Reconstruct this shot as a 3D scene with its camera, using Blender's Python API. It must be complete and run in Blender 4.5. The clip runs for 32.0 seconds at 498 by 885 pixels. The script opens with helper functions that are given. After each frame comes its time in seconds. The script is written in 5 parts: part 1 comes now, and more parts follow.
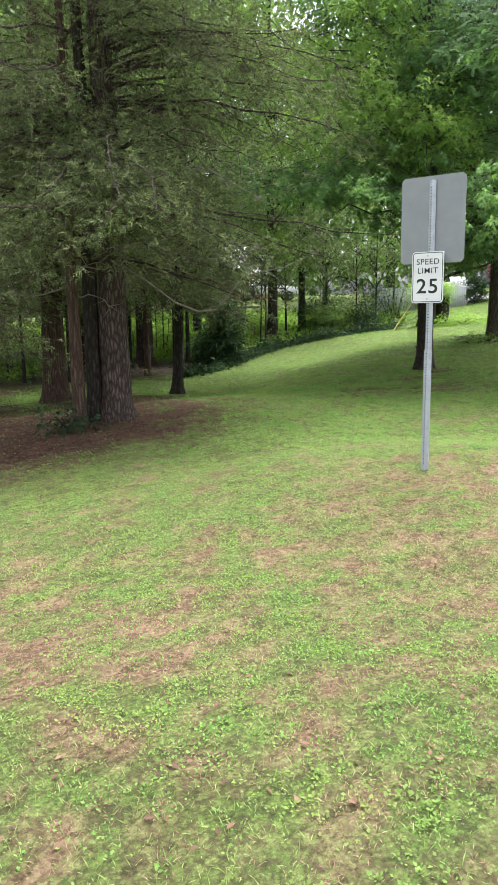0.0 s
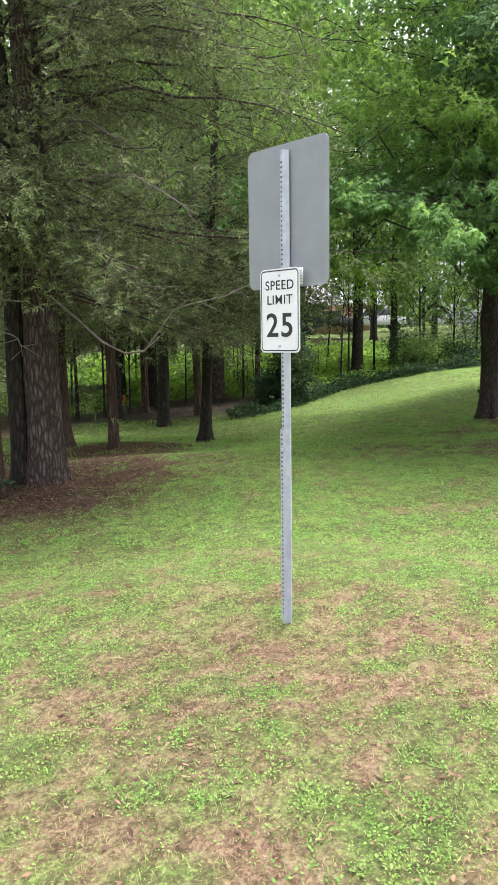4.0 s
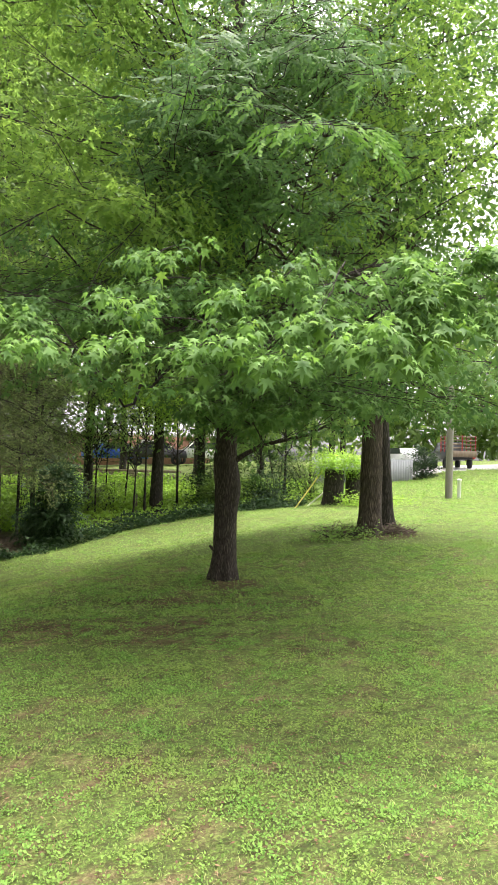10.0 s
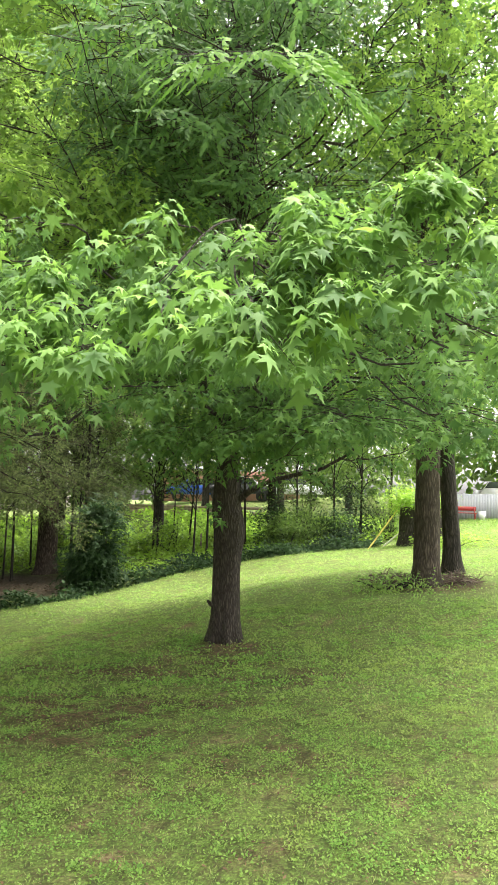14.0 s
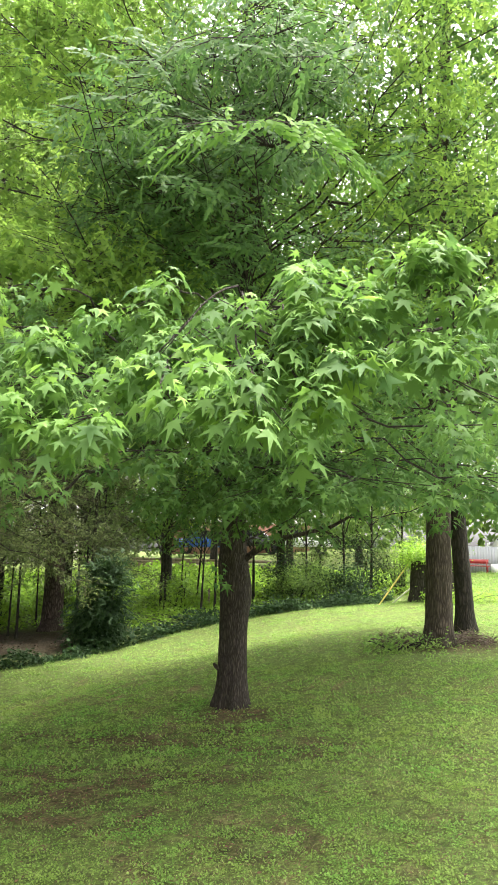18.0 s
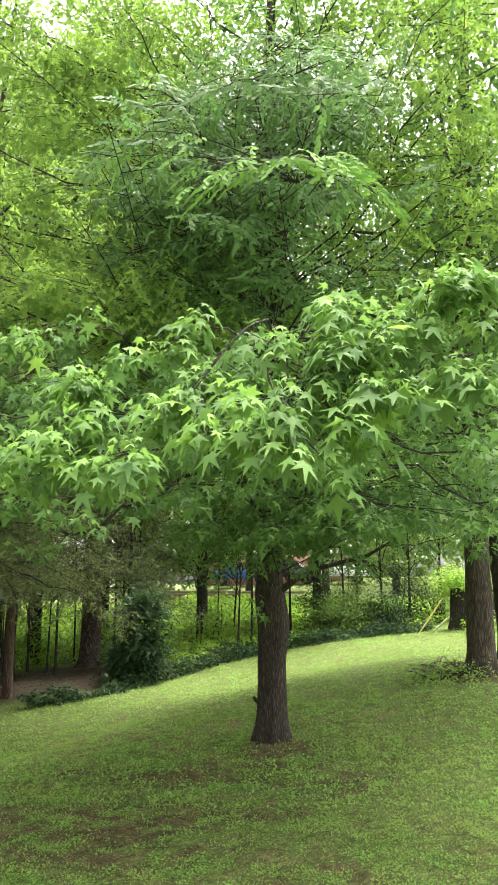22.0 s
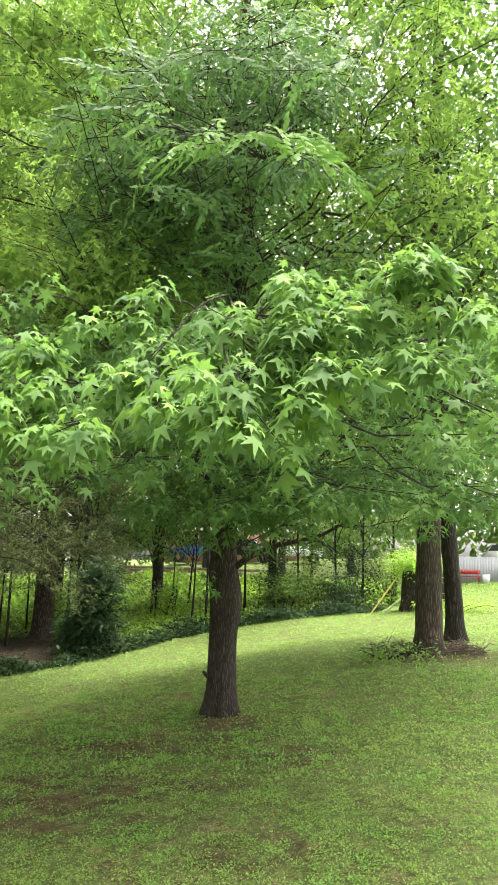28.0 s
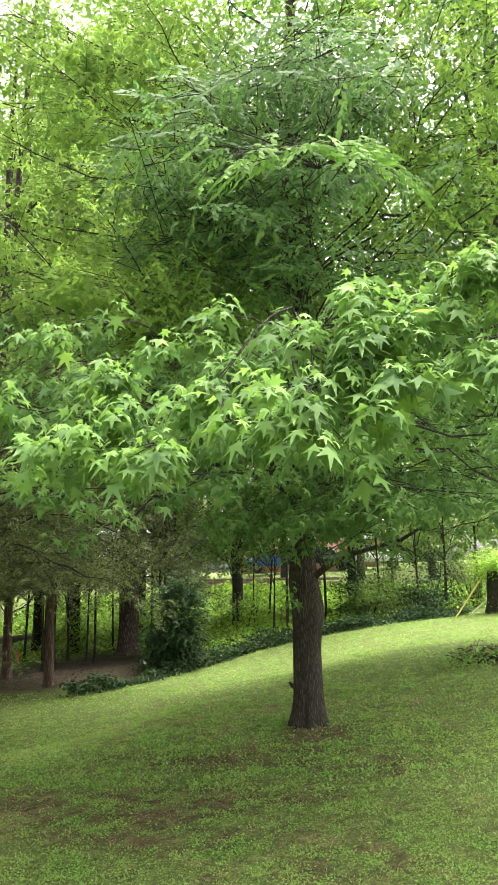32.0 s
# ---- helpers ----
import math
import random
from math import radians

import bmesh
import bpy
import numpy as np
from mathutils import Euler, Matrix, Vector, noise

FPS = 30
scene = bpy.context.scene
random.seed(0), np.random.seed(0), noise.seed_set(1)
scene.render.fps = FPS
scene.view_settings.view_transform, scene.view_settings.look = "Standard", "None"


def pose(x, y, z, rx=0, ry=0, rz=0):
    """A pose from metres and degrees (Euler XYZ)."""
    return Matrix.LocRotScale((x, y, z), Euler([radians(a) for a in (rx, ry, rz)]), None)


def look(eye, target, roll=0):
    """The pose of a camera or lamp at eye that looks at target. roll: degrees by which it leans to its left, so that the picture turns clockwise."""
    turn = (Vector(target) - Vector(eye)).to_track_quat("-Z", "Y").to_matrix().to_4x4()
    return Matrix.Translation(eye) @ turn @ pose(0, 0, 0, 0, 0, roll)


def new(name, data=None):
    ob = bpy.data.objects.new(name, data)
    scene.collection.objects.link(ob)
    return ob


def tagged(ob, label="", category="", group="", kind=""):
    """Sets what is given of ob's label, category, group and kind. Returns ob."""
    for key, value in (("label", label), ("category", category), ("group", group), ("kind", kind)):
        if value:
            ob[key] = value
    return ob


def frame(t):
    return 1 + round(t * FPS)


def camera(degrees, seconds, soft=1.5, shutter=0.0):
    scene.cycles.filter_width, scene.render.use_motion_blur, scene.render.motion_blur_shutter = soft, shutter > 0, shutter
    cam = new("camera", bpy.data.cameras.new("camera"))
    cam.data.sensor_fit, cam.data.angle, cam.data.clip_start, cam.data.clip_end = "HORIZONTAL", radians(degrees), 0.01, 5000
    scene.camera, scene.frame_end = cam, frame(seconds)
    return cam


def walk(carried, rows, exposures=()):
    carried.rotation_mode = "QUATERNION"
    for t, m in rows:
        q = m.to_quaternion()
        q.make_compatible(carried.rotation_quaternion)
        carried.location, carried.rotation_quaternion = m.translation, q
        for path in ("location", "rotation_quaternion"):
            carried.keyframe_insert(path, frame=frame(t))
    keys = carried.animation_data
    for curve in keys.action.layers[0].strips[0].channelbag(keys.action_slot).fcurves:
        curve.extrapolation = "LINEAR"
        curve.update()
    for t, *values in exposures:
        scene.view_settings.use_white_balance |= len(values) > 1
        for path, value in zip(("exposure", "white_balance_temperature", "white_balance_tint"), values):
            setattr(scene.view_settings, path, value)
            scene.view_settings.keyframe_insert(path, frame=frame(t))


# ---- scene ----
cam = camera(37.1, 32.0, soft=0.6, shutter=0.0)
PATH = [
    (0, (-1.91, -6.862, 1.531), (-1.842, -4.895, 1.175), -0.8),
    (0.5, (-1.611, -6.5, 1.532), (-1.603, -4.529, 1.193), -0.5),
    (1, (-1.294, -6.109, 1.577), (-1.346, -4.136, 1.254), -0.2),
    (1.5, (-0.931, -5.712, 1.613), (-1.034, -3.735, 1.326), 0.2),
    (2, (-0.663, -5.361, 1.619), (-0.801, -3.384, 1.345), -0.5),
    (2.5, (-0.373, -5.075, 1.612), (-0.556, -3.103, 1.338), -2.0),
    (4.5, (0.665, -3.816, 1.637), (0.362, -1.858, 1.364), -0.3),
    (5, (0.983, -3.489, 1.647), (0.697, -1.527, 1.387), 0.4),
    (5.5, (1.29, -3.183, 1.678), (1.008, -1.217, 1.442), 0.7),
    (6, (1.519, -2.886, 1.702), (1.243, -0.918, 1.477), 0.9),
    (6.5, (1.798, -2.623, 1.715), (1.521, -0.655, 1.491), 0.9),
    (7, (1.974, -2.321, 1.706), (1.735, -0.348, 1.485), 0.8),
    (7.5, (2.139, -2.069, 1.729), (1.968, -0.086, 1.54), 1.1),
    (8, (2.332, -1.867, 1.766), (2.23, 0.128, 1.668), 1.3),
    (8.5, (2.403, -1.659, 1.848), (2.365, 0.341, 1.836), 1.1),
    (9, (2.485, -1.489, 1.883), (2.475, 0.511, 1.921), 0.8),
    (9.5, (2.712, -1.388, 1.864), (2.728, 0.611, 1.921), 1.2),
    (10, (2.954, -1.263, 1.851), (3.027, 0.734, 1.924), 1.7),
    (10.5, (3.173, -1.049, 1.892), (3.282, 0.946, 1.988), 1.8),
    (11, (3.455, -0.831, 1.903), (3.568, 1.163, 2.009), 1.6),
    (11.5, (3.704, -0.587, 1.908), (3.807, 1.407, 2.025), 1.1),
    (12, (3.915, -0.335, 1.94), (3.97, 1.659, 2.08), 0.6),
    (12.5, (4.146, -0.067, 1.952), (4.106, 1.927, 2.093), 0.2),
    (13, (4.254, 0.225, 1.924), (4.13, 2.216, 2.067), 0.0),
    (13.5, (4.379, 0.48, 1.95), (4.193, 2.466, 2.092), 0.9),
    (14, (4.542, 0.686, 1.972), (4.314, 2.667, 2.131), 1.5),
    (14.5, (4.581, 0.742, 2.019), (4.331, 2.717, 2.21), 1.8),
    (16.5, (4.571, 0.8, 2.097), (4.326, 2.768, 2.355), 1.9),
    (17, (4.577, 0.786, 2.09), (4.332, 2.752, 2.361), 1.8),
    (17.5, (4.574, 0.786, 2.089), (4.327, 2.75, 2.37), 1.6),
    (18, (4.563, 0.789, 2.089), (4.309, 2.751, 2.382), 1.4),
    (18.5, (4.556, 0.781, 2.089), (4.29, 2.74, 2.395), 1.1),
    (19, (4.557, 0.79, 2.089), (4.28, 2.746, 2.403), 0.8),
    (19.5, (4.559, 0.786, 2.085), (4.274, 2.739, 2.408), 0.5),
    (20, (4.562, 0.777, 2.085), (4.268, 2.727, 2.418), 0.2),
    (20.5, (4.564, 0.761, 2.084), (4.259, 2.708, 2.428), -0.0),
    (21, (4.562, 0.759, 2.091), (4.243, 2.701, 2.445), -0.0),
    (21.5, (4.557, 0.756, 2.093), (4.226, 2.695, 2.456), 0.0),
    (22, (4.553, 0.755, 2.092), (4.216, 2.691, 2.464), 0.1),
    (22.5, (4.557, 0.757, 2.094), (4.216, 2.692, 2.47), 0.2),
    (23, (4.554, 0.759, 2.091), (4.21, 2.691, 2.474), 0.1),
    (23.5, (4.552, 0.766, 2.094), (4.203, 2.697, 2.482), 0.1),
    (24, (4.55, 0.774, 2.095), (4.195, 2.703, 2.485), 0.3),
    (24.5, (4.544, 0.772, 2.093), (4.191, 2.702, 2.482), 0.5),
    (25, (4.541, 0.758, 2.087), (4.198, 2.69, 2.473), 0.5),
    (25.5, (4.55, 0.737, 2.095), (4.222, 2.674, 2.469), 0.4),
    (27.5, (4.59, 0.741, 2.079), (4.334, 2.697, 2.407), 1.5),
    (28, (4.601, 0.752, 2.074), (4.364, 2.712, 2.391), 1.8),
    (28.5, (4.602, 0.748, 2.071), (4.368, 2.71, 2.384), 1.9),
    (29, (4.604, 0.754, 2.081), (4.351, 2.712, 2.398), 1.9),
    (29.5, (4.597, 0.744, 2.076), (4.326, 2.7, 2.394), 1.8),
    (30, (4.607, 0.737, 2.074), (4.325, 2.692, 2.391), 1.6),
    (30.5, (4.608, 0.721, 2.075), (4.324, 2.676, 2.389), 1.5),
    (31, (4.609, 0.7, 2.074), (4.318, 2.653, 2.394), 1.0),
    (31.5, (4.6, 0.711, 2.089), (4.231, 2.647, 2.427), 0.0),
    (32, (4.587, 0.722, 2.088), (4.164, 2.647, 2.428), -0.9),
]
walk(cam, [(t, look(eye, target, roll)) for t, eye, target, roll in PATH],
     exposures=((0, 1.8, 6000, 16), (2, 1.95, 6000, 18), (6, 2.0, 6050, 16), (9, 2.15, 6500, 14), (10, 2.1, 6600, 14), (11, 1.6, 6500, 13), (12, 1.8, 6500, 13), (13, 2.4, 6550, 13), (14, 2.52, 6650, 12), (18, 2.46, 6600, 12), (32, 2.46, 6650, 12)))

# ---------------------------------------------------------------- light
world = bpy.data.worlds.new("sky")
scene.world = world
world.use_nodes = True
wn = world.node_tree
sky = wn.nodes.new("ShaderNodeTexSky")
sky.sky_type = "NISHITA"
sky.sun_disc = False
sky.sun_elevation = radians(70)
sky.sun_rotation = radians(34)
sky.air_density, sky.dust_density, sky.ozone_density = 1.0, 6.0, 0.6
haze = wn.nodes.new("ShaderNodeHueSaturation")
haze.inputs["Saturation"].default_value = 0.12
wn.links.new(sky.outputs[0], haze.inputs["Color"])
wn.links.new(haze.outputs[0], wn.nodes["Background"].inputs[0])
wn.nodes["Background"].inputs[1].default_value = 0.15

sun = bpy.data.lights.new("sun", "SUN")
sun.energy, sun.angle, sun.color = 1.15, radians(28), (1.0, 0.96, 0.88)
sun_ob = new("sun", sun)
sun_ob.matrix_world = look((3, 4.5, 24), (0, 0, 0))

# ---------------------------------------------------------------- mesh helpers


def tri_mesh(name, verts, tris, material, smooth=False):
    me = bpy.data.meshes.new(name)
    v, f = np.asarray(verts, np.float32), np.asarray(tris, np.int32)
    me.vertices.add(len(v))
    me.vertices.foreach_set("co", v.ravel())
    me.loops.add(f.size)
    me.loops.foreach_set("vertex_index", f.ravel())
    me.polygons.add(len(f))
    me.polygons.foreach_set("loop_start", np.arange(0, f.size, 3, dtype=np.int32))
    if smooth:
        me.polygons.foreach_set("use_smooth", np.ones(len(f), bool))
    me.materials.append(material)
    me.update(calc_edges=True)
    return me


class Soup:
    """Collects triangles of many pieces for one mesh."""

    def __init__(self):
        self.v, self.t, self.n = [], [], 0

    def add(self, v, t):
        self.v.append(np.asarray(v, float).reshape(-1, 3))
        self.t.append(np.asarray(t, int).reshape(-1, 3) + self.n)
        self.n += len(self.v[-1])

    def mesh(self, name, material, smooth=False):
        return tri_mesh(name, np.concatenate(self.v), np.concatenate(self.t), material, smooth)


def child(name, me, parent, label="", kind=""):
    ob = new(name, me)
    ob.parent = parent
    return tagged(ob, label=label, kind=kind)


def each(name, soups, material, parent, label=""):
    """One mesh object for every piece."""
    for s in soups:
        child(name, s.mesh(name, material, True), parent, label)


def root(name, place, label, category, group="", kind="", turn=0.0):
    ob = new(name)
    ob.matrix_basis = pose(*place, 0, 0, turn)
    return tagged(ob, label, category, group, kind)


def unit(a):
    return a / np.maximum(np.linalg.norm(a, axis=-1, keepdims=True), 1e-9)


def spread(template, at, ahead, up, size):
    """Copies of a template (points, triangles), its y along ahead and its z near up."""
    v0, t0 = template
    ahead = unit(ahead)
    side = unit(np.cross(ahead, up))
    top = np.cross(side, ahead)
    v = at[:, None] + size[:, None, None] * (
        v0[None, :, 0, None] * side[:, None] + v0[None, :, 1, None] * ahead[:, None] + v0[None, :, 2, None] * top[:, None])
    t = t0[None] + (np.arange(len(at)) * len(v0))[:, None, None]
    return v.reshape(-1, 3), t.reshape(-1, 3)


def tube(soup, pts, radii, sides=6):
    pts = np.asarray(pts, float)
    d = unit(np.gradient(pts, axis=0))
    a = unit(np.cross(d, np.array([0.31, 0.17, 0.94]) + 0 * d) + 1e-6)
    b = np.cross(d, a)
    ang = np.linspace(0, 2 * math.pi, sides, endpoint=False)
    ring = np.cos(ang)[None, :, None] * a[:, None] + np.sin(ang)[None, :, None] * b[:, None]
    v = (pts[:, None] + ring * np.asarray(radii, float)[:, None, None]).reshape(-1, 3)
    i, j = np.meshgrid(np.arange(len(pts) - 1), np.arange(sides), indexing="ij")
    p, q = i * sides + j, i * sides + (j + 1) % sides
    t = np.concatenate([np.stack([p, q, q + sides], -1).reshape(-1, 3), np.stack([p, q + sides, p + sides], -1).reshape(-1, 3)])
    soup.add(v, t)


def vnoise(x, y, seed=0):
    """Smooth noise of 0 to 1 on a unit lattice."""
    x, y = np.asarray(x, float), np.asarray(y, float)
    xi, yi = np.floor(x), np.floor(y)
    fx, fy = x - xi, y - yi
    fx, fy = fx * fx * (3 - 2 * fx), fy * fy * (3 - 2 * fy)

    def lattice(a, b):
        s = np.sin(a * 127.1 + b * 311.7 + seed * 74.7) * 43758.5453
        return s - np.floor(s)

    return (lattice(xi, yi) * (1 - fx) + lattice(xi + 1, yi) * fx) * (1 - fy) + (
        lattice(xi, yi + 1) * (1 - fx) + lattice(xi + 1, yi + 1) * fx) * fy


def fnoise(x, y, seed=0):
    return 0.55 * vnoise(x, y, seed) + 0.3 * vnoise(x * 2.1, y * 2.1, seed + 1) + 0.15 * vnoise(x * 4.3, y * 4.3, seed + 2)


def box(soup, lo, hi, turn=0.0):
    """A box with chamfered upright edges."""
    (x0, y0, z0), (x1, y1, z1) = lo, hi
    c = 0.08 * min(x1 - x0, y1 - y0)
    ring = [(x0 + c, y0), (x1 - c, y0), (x1, y0 + c), (x1, y1 - c), (x1 - c, y1), (x0 + c, y1), (x0, y1 - c), (x0, y0 + c)]
    v = [(x, y, z) for z in (z0, z1) for x, y in ring]
    t = []
    for k in range(8):
        m = (k + 1) % 8
        t += [(k, m, 8 + m), (k, 8 + m, 8 + k)]
    t += [(0, k + 1, k) for k in range(1, 7)] + [(8, 8 + k, 9 + k) for k in range(1, 7)]
    soup.add(v, t)


def box_mesh(name, lo, hi, material):
    s = Soup()
    box(s, lo, hi)
    return s.mesh(name, material)


# ---------------------------------------------------------------- materials
def shader(name):
    m = bpy.data.materials.new(name)
    m.use_nodes = True
    nt = m.node_tree
    return m, nt, nt.nodes["Principled BSDF"]


def ramp(nt, source, stops):
    r = nt.nodes.new("ShaderNodeValToRGB")
    e = r.color_ramp.elements
    while len(e) < len(stops):
        e.new(0.5)
    for k, (p, c) in enumerate(stops):
        e[k].position, e[k].color = p, (*c, 1)
    nt.links.new(source, r.inputs[0])
    return r.outputs[0]


def noise_tex(nt, scale, detail=4, rough=0.6, stretch=None, distort=0.0):
    co = nt.nodes.new("ShaderNodeTexCoord").outputs["Object"]
    if stretch:
        mp = nt.nodes.new("ShaderNodeMapping")
        mp.inputs["Scale"].default_value = stretch
        nt.links.new(co, mp.inputs[0])
        co = mp.outputs[0]
    n = nt.nodes.new("ShaderNodeTexNoise")
    n.inputs["Scale"].default_value, n.inputs["Detail"].default_value = scale, detail
    n.inputs["Roughness"].default_value, n.inputs["Distortion"].default_value = rough, distort
    nt.links.new(co, n.inputs["Vector"])
    return n.outputs[0]


def mixed(nt, a, b, fac, mode="MIX"):
    x = nt.nodes.new("ShaderNodeMix")
    x.data_type, x.blend_type = "RGBA", mode
    if isinstance(fac, float):
        x.inputs[0].default_value = fac
    else:
        nt.links.new(fac, x.inputs[0])
    for src, slot in ((a, 6), (b, 7)):
        if isinstance(src, tuple):
            x.inputs[slot].default_value = (*src, 1)
        else:
            nt.links.new(src, x.inputs[slot])
    return x.outputs[2]


def relief(nt, bsdf, height, strength, distance=0.02):
    b = nt.nodes.new("ShaderNodeBump")
    b.inputs["Strength"].default_value, b.inputs["Distance"].default_value = strength, distance
    nt.links.new(height, b.inputs["Height"])
    nt.links.new(b.outputs[0], bsdf.inputs["Normal"])


def plain(name, c1, c2, scale=6, rough=0.7, metal=0.0, bump=0.15, stretch=None):
    m, nt, b = shader(name)
    n = noise_tex(nt, scale, 6, 0.65, stretch)
    nt.links.new(ramp(nt, n, [(0.3, c1), (0.7, c2)]), b.inputs["Base Color"])
    b.inputs["Roughness"].default_value, b.inputs["Metallic"].default_value = rough, metal
    if bump:
        relief(nt, b, noise_tex(nt, scale * 6, 4, 0.6, stretch), bump, 0.01)
    return m


def bark(name, dark, light, groove=9, strength=0.9, tall=0.2):
    """Long plates of bark between dark furrows."""
    m, nt, b = shader(name)
    co = nt.nodes.new("ShaderNodeTexCoord").outputs["Object"]
    bend = nt.nodes.new("ShaderNodeTexNoise")
    bend.inputs["Scale"].default_value = 5.0
    nt.links.new(co, bend.inputs["Vector"])
    add = nt.nodes.new("ShaderNodeVectorMath")
    add.operation = "MULTIPLY_ADD"
    add.inputs[1].default_value = (0.07, 0.07, 0.07)
    nt.links.new(bend.outputs["Color"], add.inputs[0])
    nt.links.new(co, add.inputs[2])
    mp = nt.nodes.new("ShaderNodeMapping")
    mp.inputs["Scale"].default_value = (1, 1, tall)
    nt.links.new(add.outputs[0], mp.inputs[0])
    vo = nt.nodes.new("ShaderNodeTexVoronoi")
    vo.feature = "DISTANCE_TO_EDGE"
    vo.inputs["Scale"].default_value = groove
    nt.links.new(mp.outputs[0], vo.inputs["Vector"])
    plate = ramp(nt, vo.outputs["Distance"], [(0.0, (0, 0, 0)), (0.5, (1, 1, 1))])
    fibre = noise_tex(nt, groove * 3, 5, 0.7, (1, 1, 0.12))
    stain = noise_tex(nt, 1.9, 4)
    c = ramp(nt, fibre, [(0.36, tuple(0.65 * d + 0.35 * l for d, l in zip(dark, light))), (0.62, light)])
    c = mixed(nt, dark, c, plate)
    c = mixed(nt, c, (dark[0] * 1.1, dark[1] * 1.25, dark[2] * 1.0), ramp(nt, stain, [(0.42, (0, 0, 0)), (0.75, (0.6, 0.6, 0.6))]))
    nt.links.new(c, b.inputs["Base Color"])
    b.inputs["Roughness"].default_value = 0.9
    b.inputs["Specular IOR Level"].default_value = 0.2
    relief(nt, b, mixed(nt, plate, fibre, 0.35), strength, 0.035)
    return m


def leaf(name, colours, through_light=0.38, rough=0.5, single=False, gloss=0.35, fresh=None, old=None, patch=0.9):
    """A leaf that varies from piece to piece and lets light through."""
    m, nt, b = shader(name)
    if single:
        rnd = nt.nodes.new("ShaderNodeObjectInfo").outputs["Random"]
    else:
        rnd = nt.nodes.new("ShaderNodeNewGeometry").outputs["Random Per Island"]
    n = len(colours)
    c = ramp(nt, rnd, [(k / max(n - 1, 1), col) for k, col in enumerate(colours)])
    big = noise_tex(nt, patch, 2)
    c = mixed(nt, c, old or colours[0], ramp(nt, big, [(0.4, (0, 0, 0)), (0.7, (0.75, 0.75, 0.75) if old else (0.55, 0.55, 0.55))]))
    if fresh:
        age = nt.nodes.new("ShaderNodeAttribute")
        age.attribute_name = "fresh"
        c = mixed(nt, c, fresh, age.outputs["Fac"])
    nt.links.new(c, b.inputs["Base Color"])
    b.inputs["Roughness"].default_value = rough
    b.inputs["Specular IOR Level"].default_value = gloss
    tr = nt.nodes.new("ShaderNodeBsdfTranslucent")
    warm = mixed(nt, c, (1.0, 1.0, 0.75), 0.55, "MULTIPLY")
    bright = nt.nodes.new("ShaderNodeHueSaturation")
    bright.inputs["Value"].default_value = 2.2
    nt.links.new(warm, bright.inputs["Color"])
    nt.links.new(bright.outputs[0], tr.inputs[0])
    mx = nt.nodes.new("ShaderNodeMixShader")
    mx.inputs[0].default_value = through_light
    out = nt.nodes["Material Output"]
    nt.links.new(b.outputs[0], mx.inputs[1])
    nt.links.new(tr.outputs[0], mx.inputs[2])
    nt.links.new(mx.outputs[0], out.inputs[0])
    return m


# fresh and GUM_YOUNG: young growth plus light painted on shoot tops
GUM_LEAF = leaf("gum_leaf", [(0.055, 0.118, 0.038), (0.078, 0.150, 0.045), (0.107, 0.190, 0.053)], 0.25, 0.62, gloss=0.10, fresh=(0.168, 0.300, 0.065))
GUM_YOUNG = leaf("gum_young_leaf", [(0.087, 0.170, 0.043), (0.133, 0.240, 0.051), (0.189, 0.315, 0.060)], 0.34, 0.62, True, 0.10)
# the gum's leaf again, lightened to paint in sun from behind
LIT_HIGH_LEAF = leaf("gum_upper_lit_leaf", [(0.089, 0.160, 0.037), (0.125, 0.209, 0.044), (0.169, 0.259, 0.053)], 0.48, 0.6, gloss=0.15, fresh=(0.172, 0.271, 0.052))
VINE_YOUNG = leaf("young_vine_leaf", [(0.088, 0.185, 0.034), (0.122, 0.245, 0.040), (0.160, 0.300, 0.048)], 0.42, 0.55, gloss=0.06)
VINE_LEAF = leaf("vine_leaf", [(0.062, 0.128, 0.042), (0.088, 0.172, 0.052), (0.128, 0.225, 0.062)], 0.36, 0.55, gloss=0.15)
OAK_LEAF = leaf("oak_leaf", [(0.051, 0.104, 0.029), (0.077, 0.142, 0.035), (0.112, 0.189, 0.044)], 0.45, gloss=0.2)
FAR_LEAF = leaf("far_leaf", [(0.066, 0.114, 0.030), (0.103, 0.164, 0.039), (0.152, 0.232, 0.051)], 0.45, gloss=0.2)
CEDAR_LEAF = leaf("cedar_leaf", [(0.046, 0.062, 0.029), (0.100, 0.132, 0.052), (0.225, 0.272, 0.104)], 0.22, 0.8, gloss=0.06, old=(0.066, 0.066, 0.045), patch=1.6)
BUSH_LEAF = leaf("bush_leaf", [(0.016, 0.036, 0.015), (0.028, 0.058, 0.02), (0.045, 0.085, 0.028)], 0.25, 0.65, gloss=0.15)
WEED_LEAF = leaf("weed_leaf", [(0.087, 0.173, 0.040), (0.141, 0.260, 0.057), (0.190, 0.328, 0.075)], 0.3, 0.65, gloss=0.10, old=(0.213, 0.269, 0.073), patch=1.3)
GRASS_BLADE = leaf("grass_blade", [(0.117, 0.192, 0.048), (0.176, 0.269, 0.065), (0.241, 0.341, 0.091), (0.356, 0.358, 0.162)], 0.3, 0.6, gloss=0.2)
DEAD_BLADE = leaf("dead_blade", [(0.21, 0.115, 0.076), (0.31, 0.19, 0.125), (0.42, 0.31, 0.20)], 0.2, 0.8)
UNDER_LEAF = leaf("undergrowth_leaf", [(0.12, 0.205, 0.028), (0.19, 0.31, 0.04), (0.26, 0.40, 0.055)], 0.45, gloss=0.2)
STRAW = leaf("pine_straw", [(0.075, 0.042, 0.026), (0.135, 0.075, 0.045), (0.22, 0.13, 0.08)], 0.05, 0.85)
